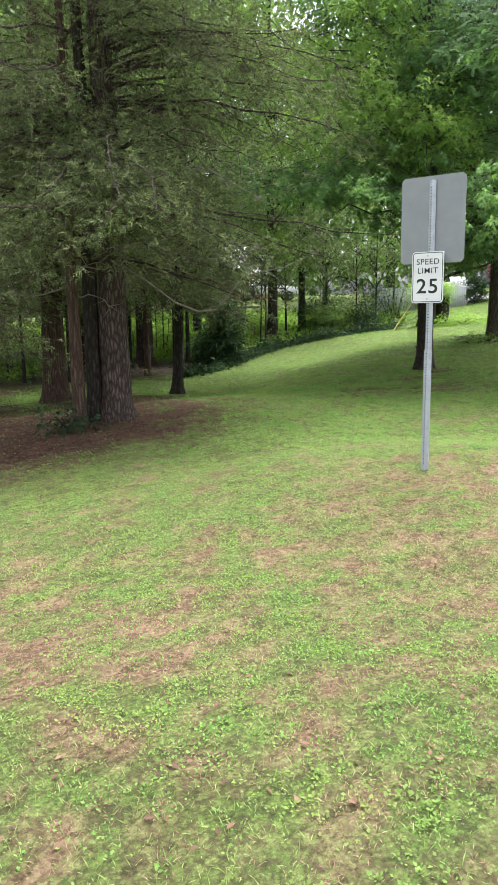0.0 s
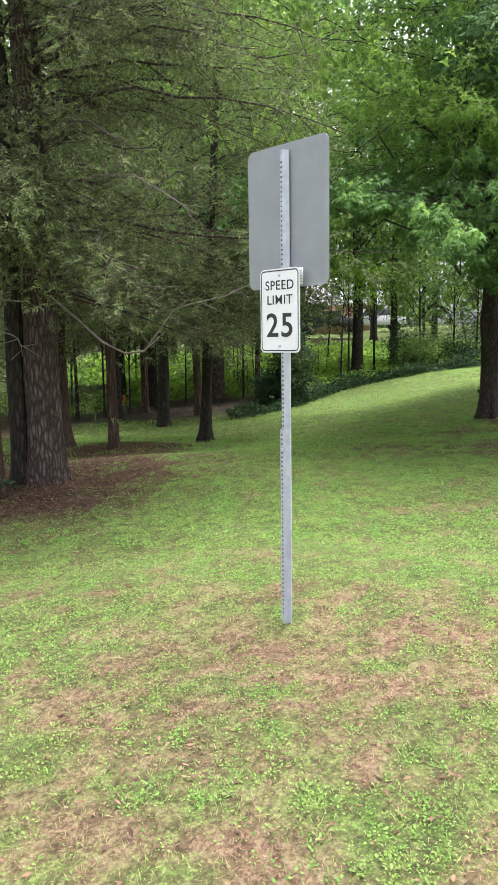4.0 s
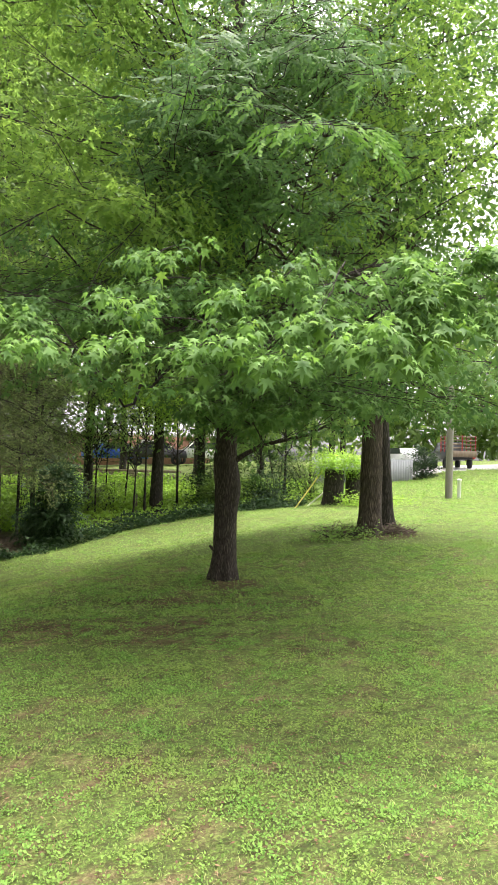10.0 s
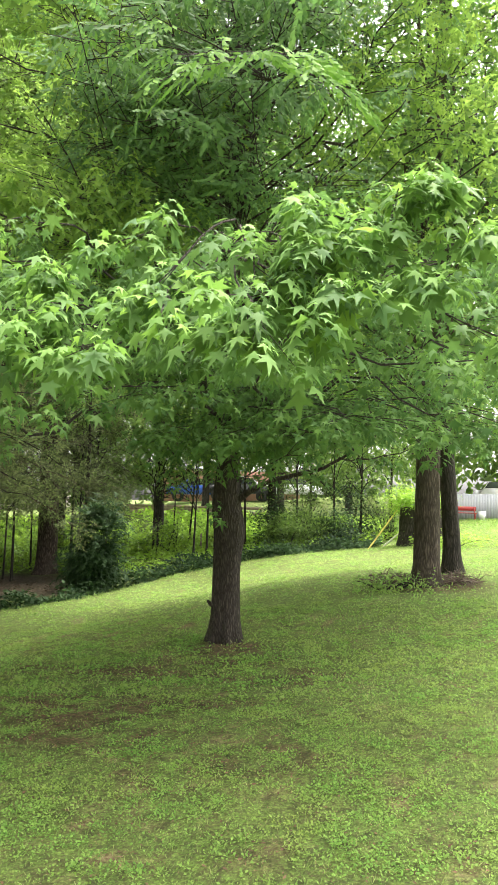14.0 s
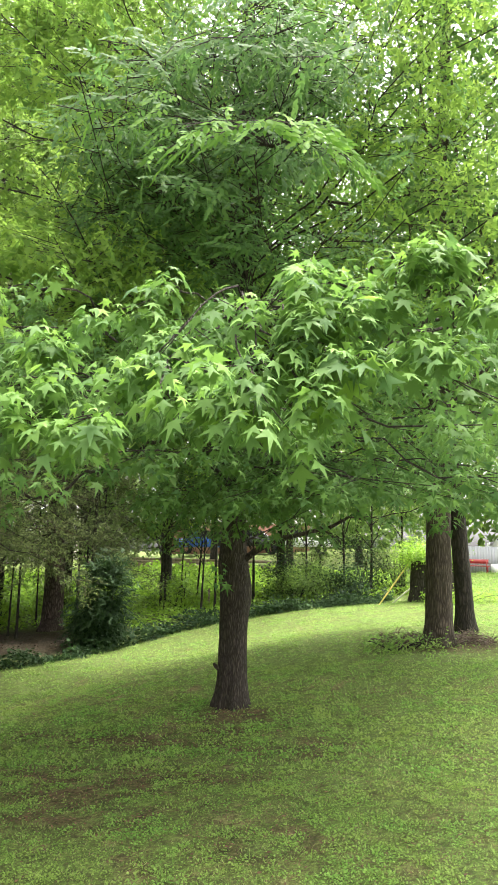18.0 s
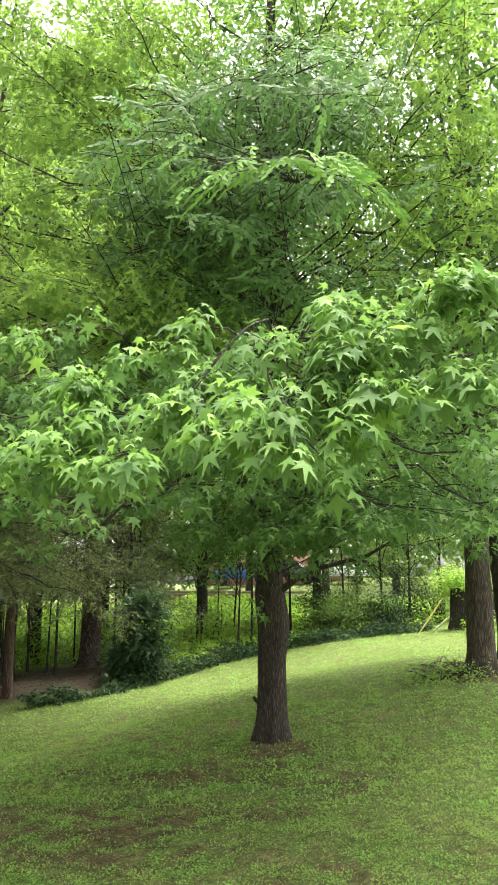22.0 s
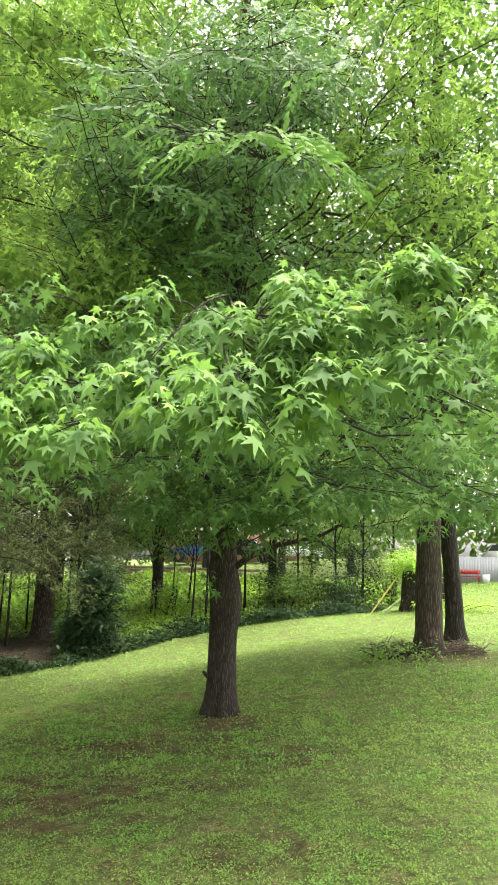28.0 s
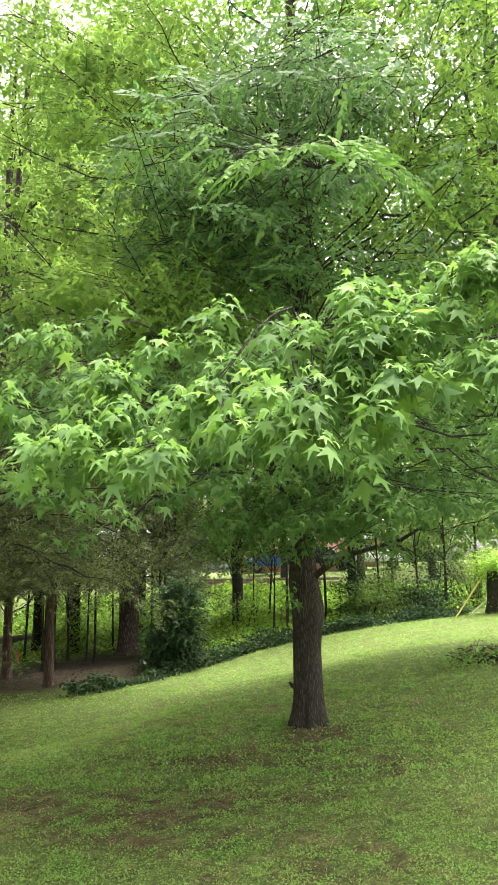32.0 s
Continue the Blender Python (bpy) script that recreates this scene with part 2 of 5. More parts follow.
# BROWN_LEAF darkened: shade put into the leaves on the woods floor
SHADED_LEAF = leaf("shaded_fallen_leaf", [(0.030, 0.020, 0.014), (0.065, 0.043, 0.029), (0.115, 0.078, 0.052)], 0.05, 0.85)
BROWN_LEAF = leaf("fallen_leaf", [(0.07, 0.038, 0.024), (0.15, 0.078, 0.046), (0.25, 0.15, 0.09)], 0.1, 0.8)

GUM_BARK = bark("gum_bark", (0.030, 0.024, 0.020), (0.165, 0.135, 0.108), 40, 1.0, 0.14)
CEDAR_BARK = bark("cedar_bark", (0.05, 0.03, 0.022), (0.23, 0.165, 0.125), 24, 0.9, 0.07)
PINE_BARK = bark("pine_bark", (0.032, 0.022, 0.018), (0.27, 0.21, 0.178), 22, 1.0, 0.2)
OAK_BARK = bark("oak_bark", (0.042, 0.033, 0.025), (0.20, 0.16, 0.122), 26, 1.0, 0.12)
DARK_BARK = bark("dark_bark", (0.02, 0.017, 0.014), (0.105, 0.088, 0.07), 20, 0.8, 0.18)
BRUSH = plain("brush_twig", (0.055, 0.038, 0.027), (0.13, 0.09, 0.064), 9, 0.9)
TWIG = plain("dead_twig", (0.11, 0.09, 0.072), (0.23, 0.20, 0.165), 9, 0.9)
TIMBER = plain("weathered_timber", (0.14, 0.10, 0.07), (0.27, 0.21, 0.15), 5, 0.85, stretch=(1, 1, 0.2))
GREY_BOARD = plain("grey_board", (0.26, 0.27, 0.285), (0.38, 0.39, 0.40), 4, 0.8, stretch=(1, 1, 0.15))
ALU = plain("sheet_aluminium", (0.26, 0.275, 0.295), (0.31, 0.325, 0.345), 5, 0.6, 0.3, 0.03)
ZINC = plain("galvanised_steel", (0.42, 0.45, 0.52), (0.58, 0.61, 0.68), 22, 0.5, 0.3, 0.06)
HOLE_SHADE = plain("punched_hole_shade", (0.03, 0.03, 0.03), (0.05, 0.05, 0.05), 5, 0.9, bump=0)
SIGN_WHITE = plain("reflective_white", (0.78, 0.79, 0.81), (0.84, 0.85, 0.86), 4, 0.4, bump=0.02)
SIGN_BLACK = plain("sign_black", (0.012, 0.013, 0.02), (0.02, 0.02, 0.03), 4, 0.45, bump=0)

# ---------------------------------------------------------------- ground
KNOTS = np.array([
    (0, 0, 0), (-3.4, 5, -0.17), (-1.7, 3.4, -0.16), (-4.4, 10.1, -0.49), (-3.1, 12.9, -0.72), (3.1, 11.1, 0.0), (0.5, 27.7, 0.05),
    (-5, 25, -0.68), (-2, 20.2, -0.56), (-4.3, 18, -0.64), (7.1, 25.7, 0.72), (6.3, 15.3, 0.44), (5.8, 26.3, 0.45), (12.6, 30.2, 0.98), (1.85, 3, -0.08), (3.45, 5, -0.01),
    (-0.9, 28.6, -0.1), (-8.7, 24.5, -1.0), (4.5, 0.8, 0.2), (-2, -7, 0.0), (4, -8, 0.3), (-5, 45, 1.3), (-4, 50, 1.9), (0, 55, 2.1), (12, 44, 1.3),
    (19, 47, 2.3), (-20, 45, 0.6), (-14, 8, -0.9), (16, 8, 0.9), (-14, 28, -0.9), (-0.7, 33, 0.3)])
PLANE = np.linalg.lstsq(np.c_[KNOTS[:, :2], np.ones(len(KNOTS))], KNOTS[:, 2], rcond=None)[0]
REST = KNOTS[:, 2] - KNOTS[:, :2] @ PLANE[:2] - PLANE[2]


def ground(x, y):
    x, y = np.asarray(x, float), np.asarray(y, float)
    cx, cy = np.clip(x, -30, 40), np.clip(y, -20, 70)
    w = 1 / ((cx[..., None] - KNOTS[:, 0]) ** 2 + (cy[..., None] - KNOTS[:, 1]) ** 2 + 1.2) ** 2
    return cx * PLANE[0] + cy * PLANE[1] + PLANE[2] + (w * REST).sum(-1) / w.sum(-1)


def gz(x, y):
    return float(ground(x, y))


def blob(x, y, cx, cy, rx, ry, edge=0.5):
    r = np.hypot((x - cx) / rx, (y - cy) / ry)
    r = r + 0.5 * (fnoise(x * 0.8, y * 0.8, 5) - 0.5)
    return np.clip((1 - r) / edge + 0.5, 0, 1)


def litter(x, y):
    """How far needle litter covers the ground."""
    rag = fnoise(x * 3.5, y * 3.5, 33) - 0.5
    a = np.clip(blob(x, y, -6.2, 5.5, 4.3, 4.4, 0.55) + 0.9 * rag * (blob(x, y, -6.2, 5.5, 4.3, 4.4, 0.55) < 0.95), 0, 1)
    a = np.maximum(a, 0.9 * blob(x, y, -4.4, 9.6, 1.9, 2.2, 0.8))
    b = 0.92 * blob(x, y, -12, 15, 4.5, 7.5, 0.4)
    c = 0.7 * blob(x, y, 6.5, 15.2, 1.2, 0.6, 0.9)
    d = 0.7 * blob(x, y, 3.2, 10.8, 0.55, 0.4, 0.9)
    e = np.maximum.reduce([blob(x, y, *q) for q in ((2.1, 7.7, 1.2, 0.8), (1.1, 7.6, 0.9, 0.7), (2.2, 9.5, 1.3, 0.45), (3.9, 9.3, 0.9, 0.4), (3.1, 10.2, 0.9, 0.5), (1.2, 9.8, 0.8, 0.4), (2.5, 7.0, 1.0, 0.55), (4.0, 8.9, 0.45, 0.35), (4.1, 6.3, 0.45, 0.3), (3.3, 7.9, 0.7, 0.3))])
    e = 0.62 * e * np.clip(fnoise(x * 6, y * 6, 31) * 6 - 2.2, 0, 1)
    return np.clip(np.maximum.reduce([a, b, c, d, e]), 0, 1)


def shaded_floor(x, y):
    """Woods floor whose dark litter has the trees' shade painted in."""
    return 0.95 * np.clip(blob(x, y, -5.6, 21.3, 3.6, 4.2, 0.4), 0, 1)


def worn(x, y):
    """Thin, dry turf."""
    n = 0.2 * fnoise(x * 2.6 + 3, y * 2.2, 11) + 0.8 * fnoise(x * 7.5, y * 7.0, 12)
    broad = fnoise(x * 0.5 + 1, y * 0.5, 14)
    near = 0.08 * np.clip((2.5 - y) / 3, 0, 1) - 0.03 * np.clip((y - 2) / 3, 0, 1) - 0.05 * np.clip((x - 0.8) / 1.5, 0, 1) * np.clip((y - 1.0) / 2, 0, 1) - 0.12 * np.clip((y - 12) / 3, 0, 1)
    spots = ((1.6, 7.4, 1.4, 0.9), (2.6, 9.6, 1.4, 0.6), (-2.1, 0.9, 0.6, 0.5), (-0.3, 1.5, 0.6, 0.4), (-0.3, 4.3, 0.9, 0.35), (-0.4, 4.2, 0.7, 0.4), (-2.2, 6.5, 1.2, 0.8), (0.1, 1.8, 0.5, 0.5), (2.2, 7.9, 0.9, 0.9), (1.4, 3.4, 0.7, 0.35), (0.2, -0.5, 0.9, 0.5),
             (1.9, 6.9, 0.5, 0.4), (3.1, 10.3, 0.8, 0.5), (-2.6, -3.2, 1.0, 0.6))
    p = np.maximum.reduce([blob(x, y, *q) for q in spots])
    return np.clip((n - 0.53 + near + 0.34 * (broad - 0.5) + 0.10 * p) * 3.5, 0, 1) * np.where((x > -8) & (x < 10) & (y > -8) & (y < 34), 0.88, 0.2)


GROUND, gnt, gb = shader("lawn_soil")
attr = gnt.nodes.new("ShaderNodeAttribute")
attr.attribute_name = "worn"
attl = gnt.nodes.new("ShaderNodeAttribute")
attl.attribute_name = "litter"
attm = gnt.nodes.new("ShaderNodeAttribute")
attm.attribute_name = "shaded_floor"


def dabs(scale):
    """Random tone and gap distance of small leaf-like cells."""
    co = gnt.nodes.new("ShaderNodeTexCoord").outputs["Object"]
    wave = gnt.nodes.new("ShaderNodeTexNoise")
    wave.inputs["Scale"].default_value = scale * 0.9
    gnt.links.new(co, wave.inputs["Vector"])
    add = gnt.nodes.new("ShaderNodeVectorMath")
    add.operation = "MULTIPLY_ADD"
    add.inputs[1].default_value = (1.6 / scale, 1.6 / scale, 0.0)
    gnt.links.new(wave.outputs["Color"], add.inputs[0])
    gnt.links.new(co, add.inputs[2])
    vo = gnt.nodes.new("ShaderNodeTexVoronoi")
    vo.inputs["Scale"].default_value = scale
    gnt.links.new(add.outputs[0], vo.inputs["Vector"])
    bw = gnt.nodes.new("ShaderNodeRGBToBW")
    gnt.links.new(vo.outputs["Color"], bw.inputs[0])
    return bw.outputs[0], vo.outputs["Distance"]


small, gap = dabs(78)
large, wide_gap = dabs(33)
clump = dabs(13)[0]
grit = mixed(gnt, noise_tex(gnt, 46, 6, 0.75), noise_tex(gnt, 15, 5, 0.7), 0.5)
fine = mixed(gnt, mixed(gnt, mixed(gnt, small, large, 0.42), clump, 0.3), grit, 0.5)
mid = noise_tex(gnt, 1.7, 6, 0.65)
green = ramp(gnt, fine, [(0.34, (0.056, 0.090, 0.024)), (0.5, (0.122, 0.200, 0.042)), (0.66, (0.212, 0.335, 0.070))])
clover = ramp(gnt, fine, [(0.34, (0.070, 0.090, 0.029)), (0.5, (0.150, 0.207, 0.049)), (0.66, (0.245, 0.335, 0.080))])
green = mixed(gnt, green, clover, ramp(gnt, mid, [(0.4, (0, 0, 0)), (0.65, (0.8, 0.8, 0.8))]))
# thatch tone, with the shade between leaves painted into the gaps
shaded_thatch = mixed(gnt, (0.042, 0.05, 0.018), (0.11, 0.088, 0.05), grit)
green = mixed(gnt, green, shaded_thatch, ramp(gnt, gap, [(0.42, (0, 0, 0)), (0.75, (0.55, 0.55, 0.55))]))
green = mixed(gnt, green, shaded_thatch, ramp(gnt, wide_gap, [(0.45, (0, 0, 0)), (0.8, (0.65, 0.65, 0.65))]))
dry = ramp(gnt, fine, [(0.36, (0.10, 0.055, 0.036)), (0.5, (0.225, 0.135, 0.088)), (0.64, (0.36, 0.24, 0.16))])
needle = ramp(gnt, fine, [(0.38, (0.028, 0.018, 0.012)), (0.52, (0.075, 0.045, 0.028)), (0.64, (0.15, 0.092, 0.058))])
soil = mixed(gnt, green, dry, attr.outputs["Fac"])
soil = mixed(gnt, soil, needle, attl.outputs["Fac"])
# soil of the woods floor, darkened to paint in the trees' shade
shaded_soil = ramp(gnt, fine, [(0.36, (0.018, 0.014, 0.010)), (0.52, (0.042, 0.031, 0.021)), (0.66, (0.085, 0.062, 0.042))])
soil = mixed(gnt, soil, shaded_soil, attm.outputs["Fac"])
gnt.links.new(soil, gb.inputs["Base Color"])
gb.inputs["Roughness"].default_value = 0.95
gb.inputs["Specular IOR Level"].default_value = 0.1
relief(gnt, gb, grit, 1.0, 0.06)


def axis(points):
    out = [np.arange(a, b, s) for a, b, s in points]
    return np.concatenate(out)


gx = axis([(-600, -60, 60), (-60, -16, 4), (-16, -8, 0.5), (-8, 10, 0.13), (10, 20, 0.5), (20, 60, 4), (60, 661, 60)])
gy = axis([(-600, -30, 60), (-30, -8, 2), (-8, 12, 0.13), (12, 34, 0.4), (34, 66, 2), (66, 900, 60)])
GX, GY = np.meshgrid(gx, gy, indexing="ij")
lumps = 0.035 * (fnoise(GX * 1.3, GY * 1.3, 3) - 0.5) * (np.abs(GX) < 16) * (GY < 34) * (GY > -8)
gv = np.stack([GX, GY, ground(GX, GY) + lumps], -1).reshape(-1, 3)
i, j = np.meshgrid(np.arange(len(gx) - 1), np.arange(len(gy) - 1), indexing="ij")
p = (i * len(gy) + j).ravel()
gt = np.concatenate([np.stack([p, p + len(gy), p + len(gy) + 1], -1), np.stack([p, p + len(gy) + 1, p + 1], -1)])
ground_me = tri_mesh("ground", gv, gt, GROUND, True)
for key, mask in (("worn", worn), ("litter", litter), ("shaded_floor", shaded_floor)):
    layer = ground_me.attributes.new(key, "FLOAT", "POINT")
    layer.data.foreach_set("value", mask(gv[:, 0], gv[:, 1]).astype(np.float32))
tagged(new("ground", ground_me), "weedy green lawn with worn dry patches", "ground", kind="structure")

# ---------------------------------------------------------------- leaf shapes (length 1 along y)
def star_leaf(lobes, bend=0.16):
    """A star of pointed lobes round a middle, folded along each lobe."""
    v, ring = [(0, 0.30, 0.03)], []
    for k, (ang, far) in enumerate(lobes):
        a = radians(ang)
        if k:
            m = radians((ang + lobes[k - 1][0]) / 2)
            ring.append((0.24 * math.sin(m), 0.30 + 0.24 * math.cos(m), 0.0))
        ring.append((far * math.sin(a), 0.30 + far * math.cos(a), -bend * far * far))
    v += [(-0.08, 0.12, 0)] + ring + [(0.08, 0.12, 0), (0, 0.0, 0.02)]
    n = len(v)
    t = [(0, k + 1, k) for k in range(1, n - 2)] + [(0, n - 1, n - 2), (0, 1, n - 1)]
    return np.array(v), np.array(t)


STAR = star_leaf([(-112, 0.50), (-54, 0.66), (0, 0.74), (54, 0.66), (112, 0.50)])
STAR_B = star_leaf([(-104, 0.44), (-48, 0.70), (4, 0.80), (57, 0.62), (110, 0.46)], 0.34)
STAR_C = star_leaf([(-60, 0.60), (0, 0.76), (62, 0.58)], 0.24)
STAR_FAR = (np.array([(0, 0.28, 0.03), (-0.5, 0.1, -0.1), (-0.52, 0.66, -0.12), (0, 1.02, -0.14), (0.52, 0.66, -0.12), (0.5, 0.1, -0.1),
                     (-0.2, 0.2, 0), (-0.24, 0.46, 0), (0.24, 0.46, 0), (0.2, 0.2, 0)]),
            np.array([(7, 6, 1), (0, 7, 2), (8, 7, 3), (0, 4, 8), (9, 8, 5), (0, 6, 7), (0, 8, 9)]))
OVAL = (np.array([(0, 0, 0), (0.22, 0.4, -0.05), (0, 1, -0.14), (-0.22, 0.4, -0.05)]), np.array([(0, 1, 2), (0, 2, 3)]))
BROAD = (np.array([(0, 0, 0), (0.36, 0.36, -0.06), (0.22, 0.75, -0.1), (0, 1, -0.16), (-0.28, 0.7, -0.1), (-0.34, 0.34, -0.05)]),
         np.array([(0, 1, 2), (0, 2, 3), (0, 3, 4), (0, 4, 5)]))
BLADE = (np.array([(0, 0, 0), (0.05, 0.5, 0.06), (0, 1, -0.03), (-0.05, 0.45, 0.06)]), np.array([(0, 1, 3), (3, 1, 2)]))
NEEDLE = (np.array([(-0.035, 0, 0), (0.035, 0, 0), (0, 1, 0.0)]), np.array([(0, 1, 2)]))


def spray(leaf_shape, count, size, seed, droop=0.25, lift=0.2):
    """A twig of alternate leaves."""
    r = np.random.default_rng(seed)
    t = np.linspace(0.08, 1, count)
    at = np.stack([0.03 * np.sin(t * 9), t, -droop * t * t], -1)
    side = np.where(np.arange(count) % 2, 1.0, -1.0)
    ahead = np.stack([side * 0.8 * (1.1 - t), 0.5 + 0.5 * t, -0.25 + 0.3 * (r.random(count) - 0.5)], -1)
    up = np.stack([0.3 * (r.random(count) - 0.5), 0.2 * r.random(count), np.ones(count)], -1)
    return spread(leaf_shape, at, ahead, up, size * r.uniform(0.75, 1.15, count))


ELM_SPRAY = spray(OVAL, 11, 0.25, 1, 0.3)
OAK_SPRAY = spray(BROAD, 7, 0.30, 2)


def cedar_plume(seed, n=17, wide=0.13, long=0.46):
    """A feathery tip: narrow pointed shoots off a drooping stem."""
    r = np.random.default_rng(seed)
    t = np.sort(r.random(n)) ** 0.8
    side = np.where(np.arange(n) % 2, 1.0, -1.0)
    at = np.stack([0 * t, t * 0.85, -0.18 * t * t], -1)
    ahead = np.stack([side * r.uniform(0.3, 1.0, n), r.uniform(0.45, 1.0, n), r.uniform(-0.45, 0.5, n)], -1)
    shoot = (np.array([(-wide, 0.1, 0), (wide, 0.1, 0.02), (0, 1, -0.1)]), np.array([(0, 1, 2)]))
    return spread(shoot, at, ahead, np.array([[0.0, 0, 1]]) + r.normal(0, 0.5, (n, 3)), (long - 0.22 * t) * r.uniform(0.7, 1.2, n))


PLUME, PLUME_B = cedar_plume(3, 15, 0.12, 0.40), cedar_plume(4, 15, 0.12, 0.40)
FINE, FINE_B = cedar_plume(5, 26, 0.105, 0.34), cedar_plume(6, 26, 0.105, 0.34)


# ---------------------------------------------------------------- trunks and limbs
def trunk_mesh(name, height, radius, material, lean=(0, 0), flare=0.5, sides=22, rough=0.07, swell=(), ridge=7, taper=0.8, toe=6):
    """A tapered trunk with ridged bark, root flare and slight sweep."""
    zs = np.concatenate([np.arange(-0.25, min(3.2, height - 0.05), 0.09), np.arange(3.2, height, 0.45), [height]])
    ang = np.linspace(0, 2 * math.pi, sides, endpoint=False)
    Z, A = np.meshgrid(zs, ang, indexing="ij")
    h = np.clip(Z / height, 0, 1)
    seed = radius * 37 + height
    r = radius * (1 - taper * h ** 0.9)
    r = r + radius * flare * np.exp(-np.clip(Z, 0, None) / 0.22) * (0.65 + 0.35 * np.cos(A * toe + seed))
    for z0, width, amount, side in swell:
        r = r + radius * amount * np.exp(-((Z - z0) / width) ** 2) * (0.45 + 0.55 * np.cos(A - side))
    ripple = vnoise(A / (2 * math.pi) * ridge * 3, Z * 1.4, seed) - 0.5
    r = r * (1 + 2 * rough * ripple + rough * (vnoise(A * 1.5, Z * 0.8, seed + 3) - 0.5))
    x = r * np.cos(A) + lean[0] * Z + 0.05 * radius * np.sin(Z * 0.9 + seed) * Z.clip(0, 4)
    y = r * np.sin(A) + lean[1] * Z
    v = np.stack([x, y, Z], -1).reshape(-1, 3)
    i, j = np.meshgrid(np.arange(len(zs) - 1), np.arange(sides), indexing="ij")
    p, q = i * sides + j, i * sides + (j + 1) % sides
    t = np.concatenate([np.stack([p, q, q + sides], -1).reshape(-1, 3), np.stack([p, q + sides, p + sides], -1).reshape(-1, 3)])
    last = (len(zs) - 1) * sides
    t = np.concatenate([t, [(last, last + k, last + k + 1) for k in range(1, sides - 1)]])
    return tri_mesh(name, v, t, material, True)


def arc(start, end, sag, rng, n=9, wobble=0.06):
    """A bent line from start to end that rises first and droops towards the tip."""
    start, end = np.asarray(start, float), np.asarray(end, float)
    t = np.linspace(0, 1, n)[:, None]
    far = np.linalg.norm(end - start)
    p = start + (end - start) * t + np.array([0, 0, 1.0]) * sag * far * np.sin(math.pi * t ** 0.8)
    w = rng.normal(0, wobble * far / n, (n, 3)).cumsum(0) * np.sin(math.pi * t)
    return p + w


def twigs_off(line, rng, count, length, first=0.25, flat=0.35):
    """Side twigs of a limb: pairs of start and end."""
    n = len(line)
    at = rng.uniform(first, 1.0, count)
    f = at * (n - 1)
    k = np.clip(f.astype(int), 0, n - 2)
    p = line[k] + (line[k + 1] - line[k]) * (f - k)[:, None]
    d = unit(line[k + 1] - line[k])
    side = unit(np.cross(d, (0, 0, 1.0))) * rng.choice([-1.0, 1.0], count)[:, None]
    way = unit(d * rng.uniform(0.4, 1.1, (count, 1)) + side * rng.uniform(0.3, 1.1, (count, 1)) + np.array([0, 0, 1]) * rng.normal(0.02, flat, (count, 1)))
    return p, p + way * (length * (1.15 - 0.75 * at) * rng.uniform(0.6, 1.2, count))[:, None]


def along(p, q, rng, per_metre, first=0.15):
    """Places on twigs, with the twig's direction."""
    far = np.linalg.norm(q - p, axis=1)
    n = np.maximum(1, (far * per_metre).astype(int))
    k = np.repeat(np.arange(len(p)), n)
    t = rng.uniform(first, 1.03, len(k))[:, None]
    return p[k] + (q[k] - p[k]) * t, unit(q - p)[k], t


def leaves_on(at, way, rng, droop=0.5, loose=0.9):
    """Directions and normals for leaves on twigs."""
    n = len(at)
    ahead = unit(way * 0.5 + rng.normal(0, loose, (n, 3)) * (1, 1, 0.45) + np.array([0, 0, -droop]))
    up = unit(np.array([0, 0, 1.0]) + rng.normal(0, 0.45, (n, 3)) + way * 0.5)
    return ahead, up


def clumps(rng, count, centre, radii, hollow=0.55, bottom=-1.0):
    """Places in the outer part of an egg-shaped crown."""
    d = unit(rng.normal(0, 1, (count * 2, 3)))
    d = d[d[:, 2] > bottom][:count]
    r = rng.uniform(hollow ** 3, 1, len(d)) ** (1 / 3)
    r = r * (0.82 + 0.36 * fnoise(d[:, 0] * 2.5 + 9, d[:, 1] * 2.5 + d[:, 2] * 2, int(abs(centre[2]) * 10)))
    return np.asarray(centre) + d * r[:, None] * np.asarray(radii)


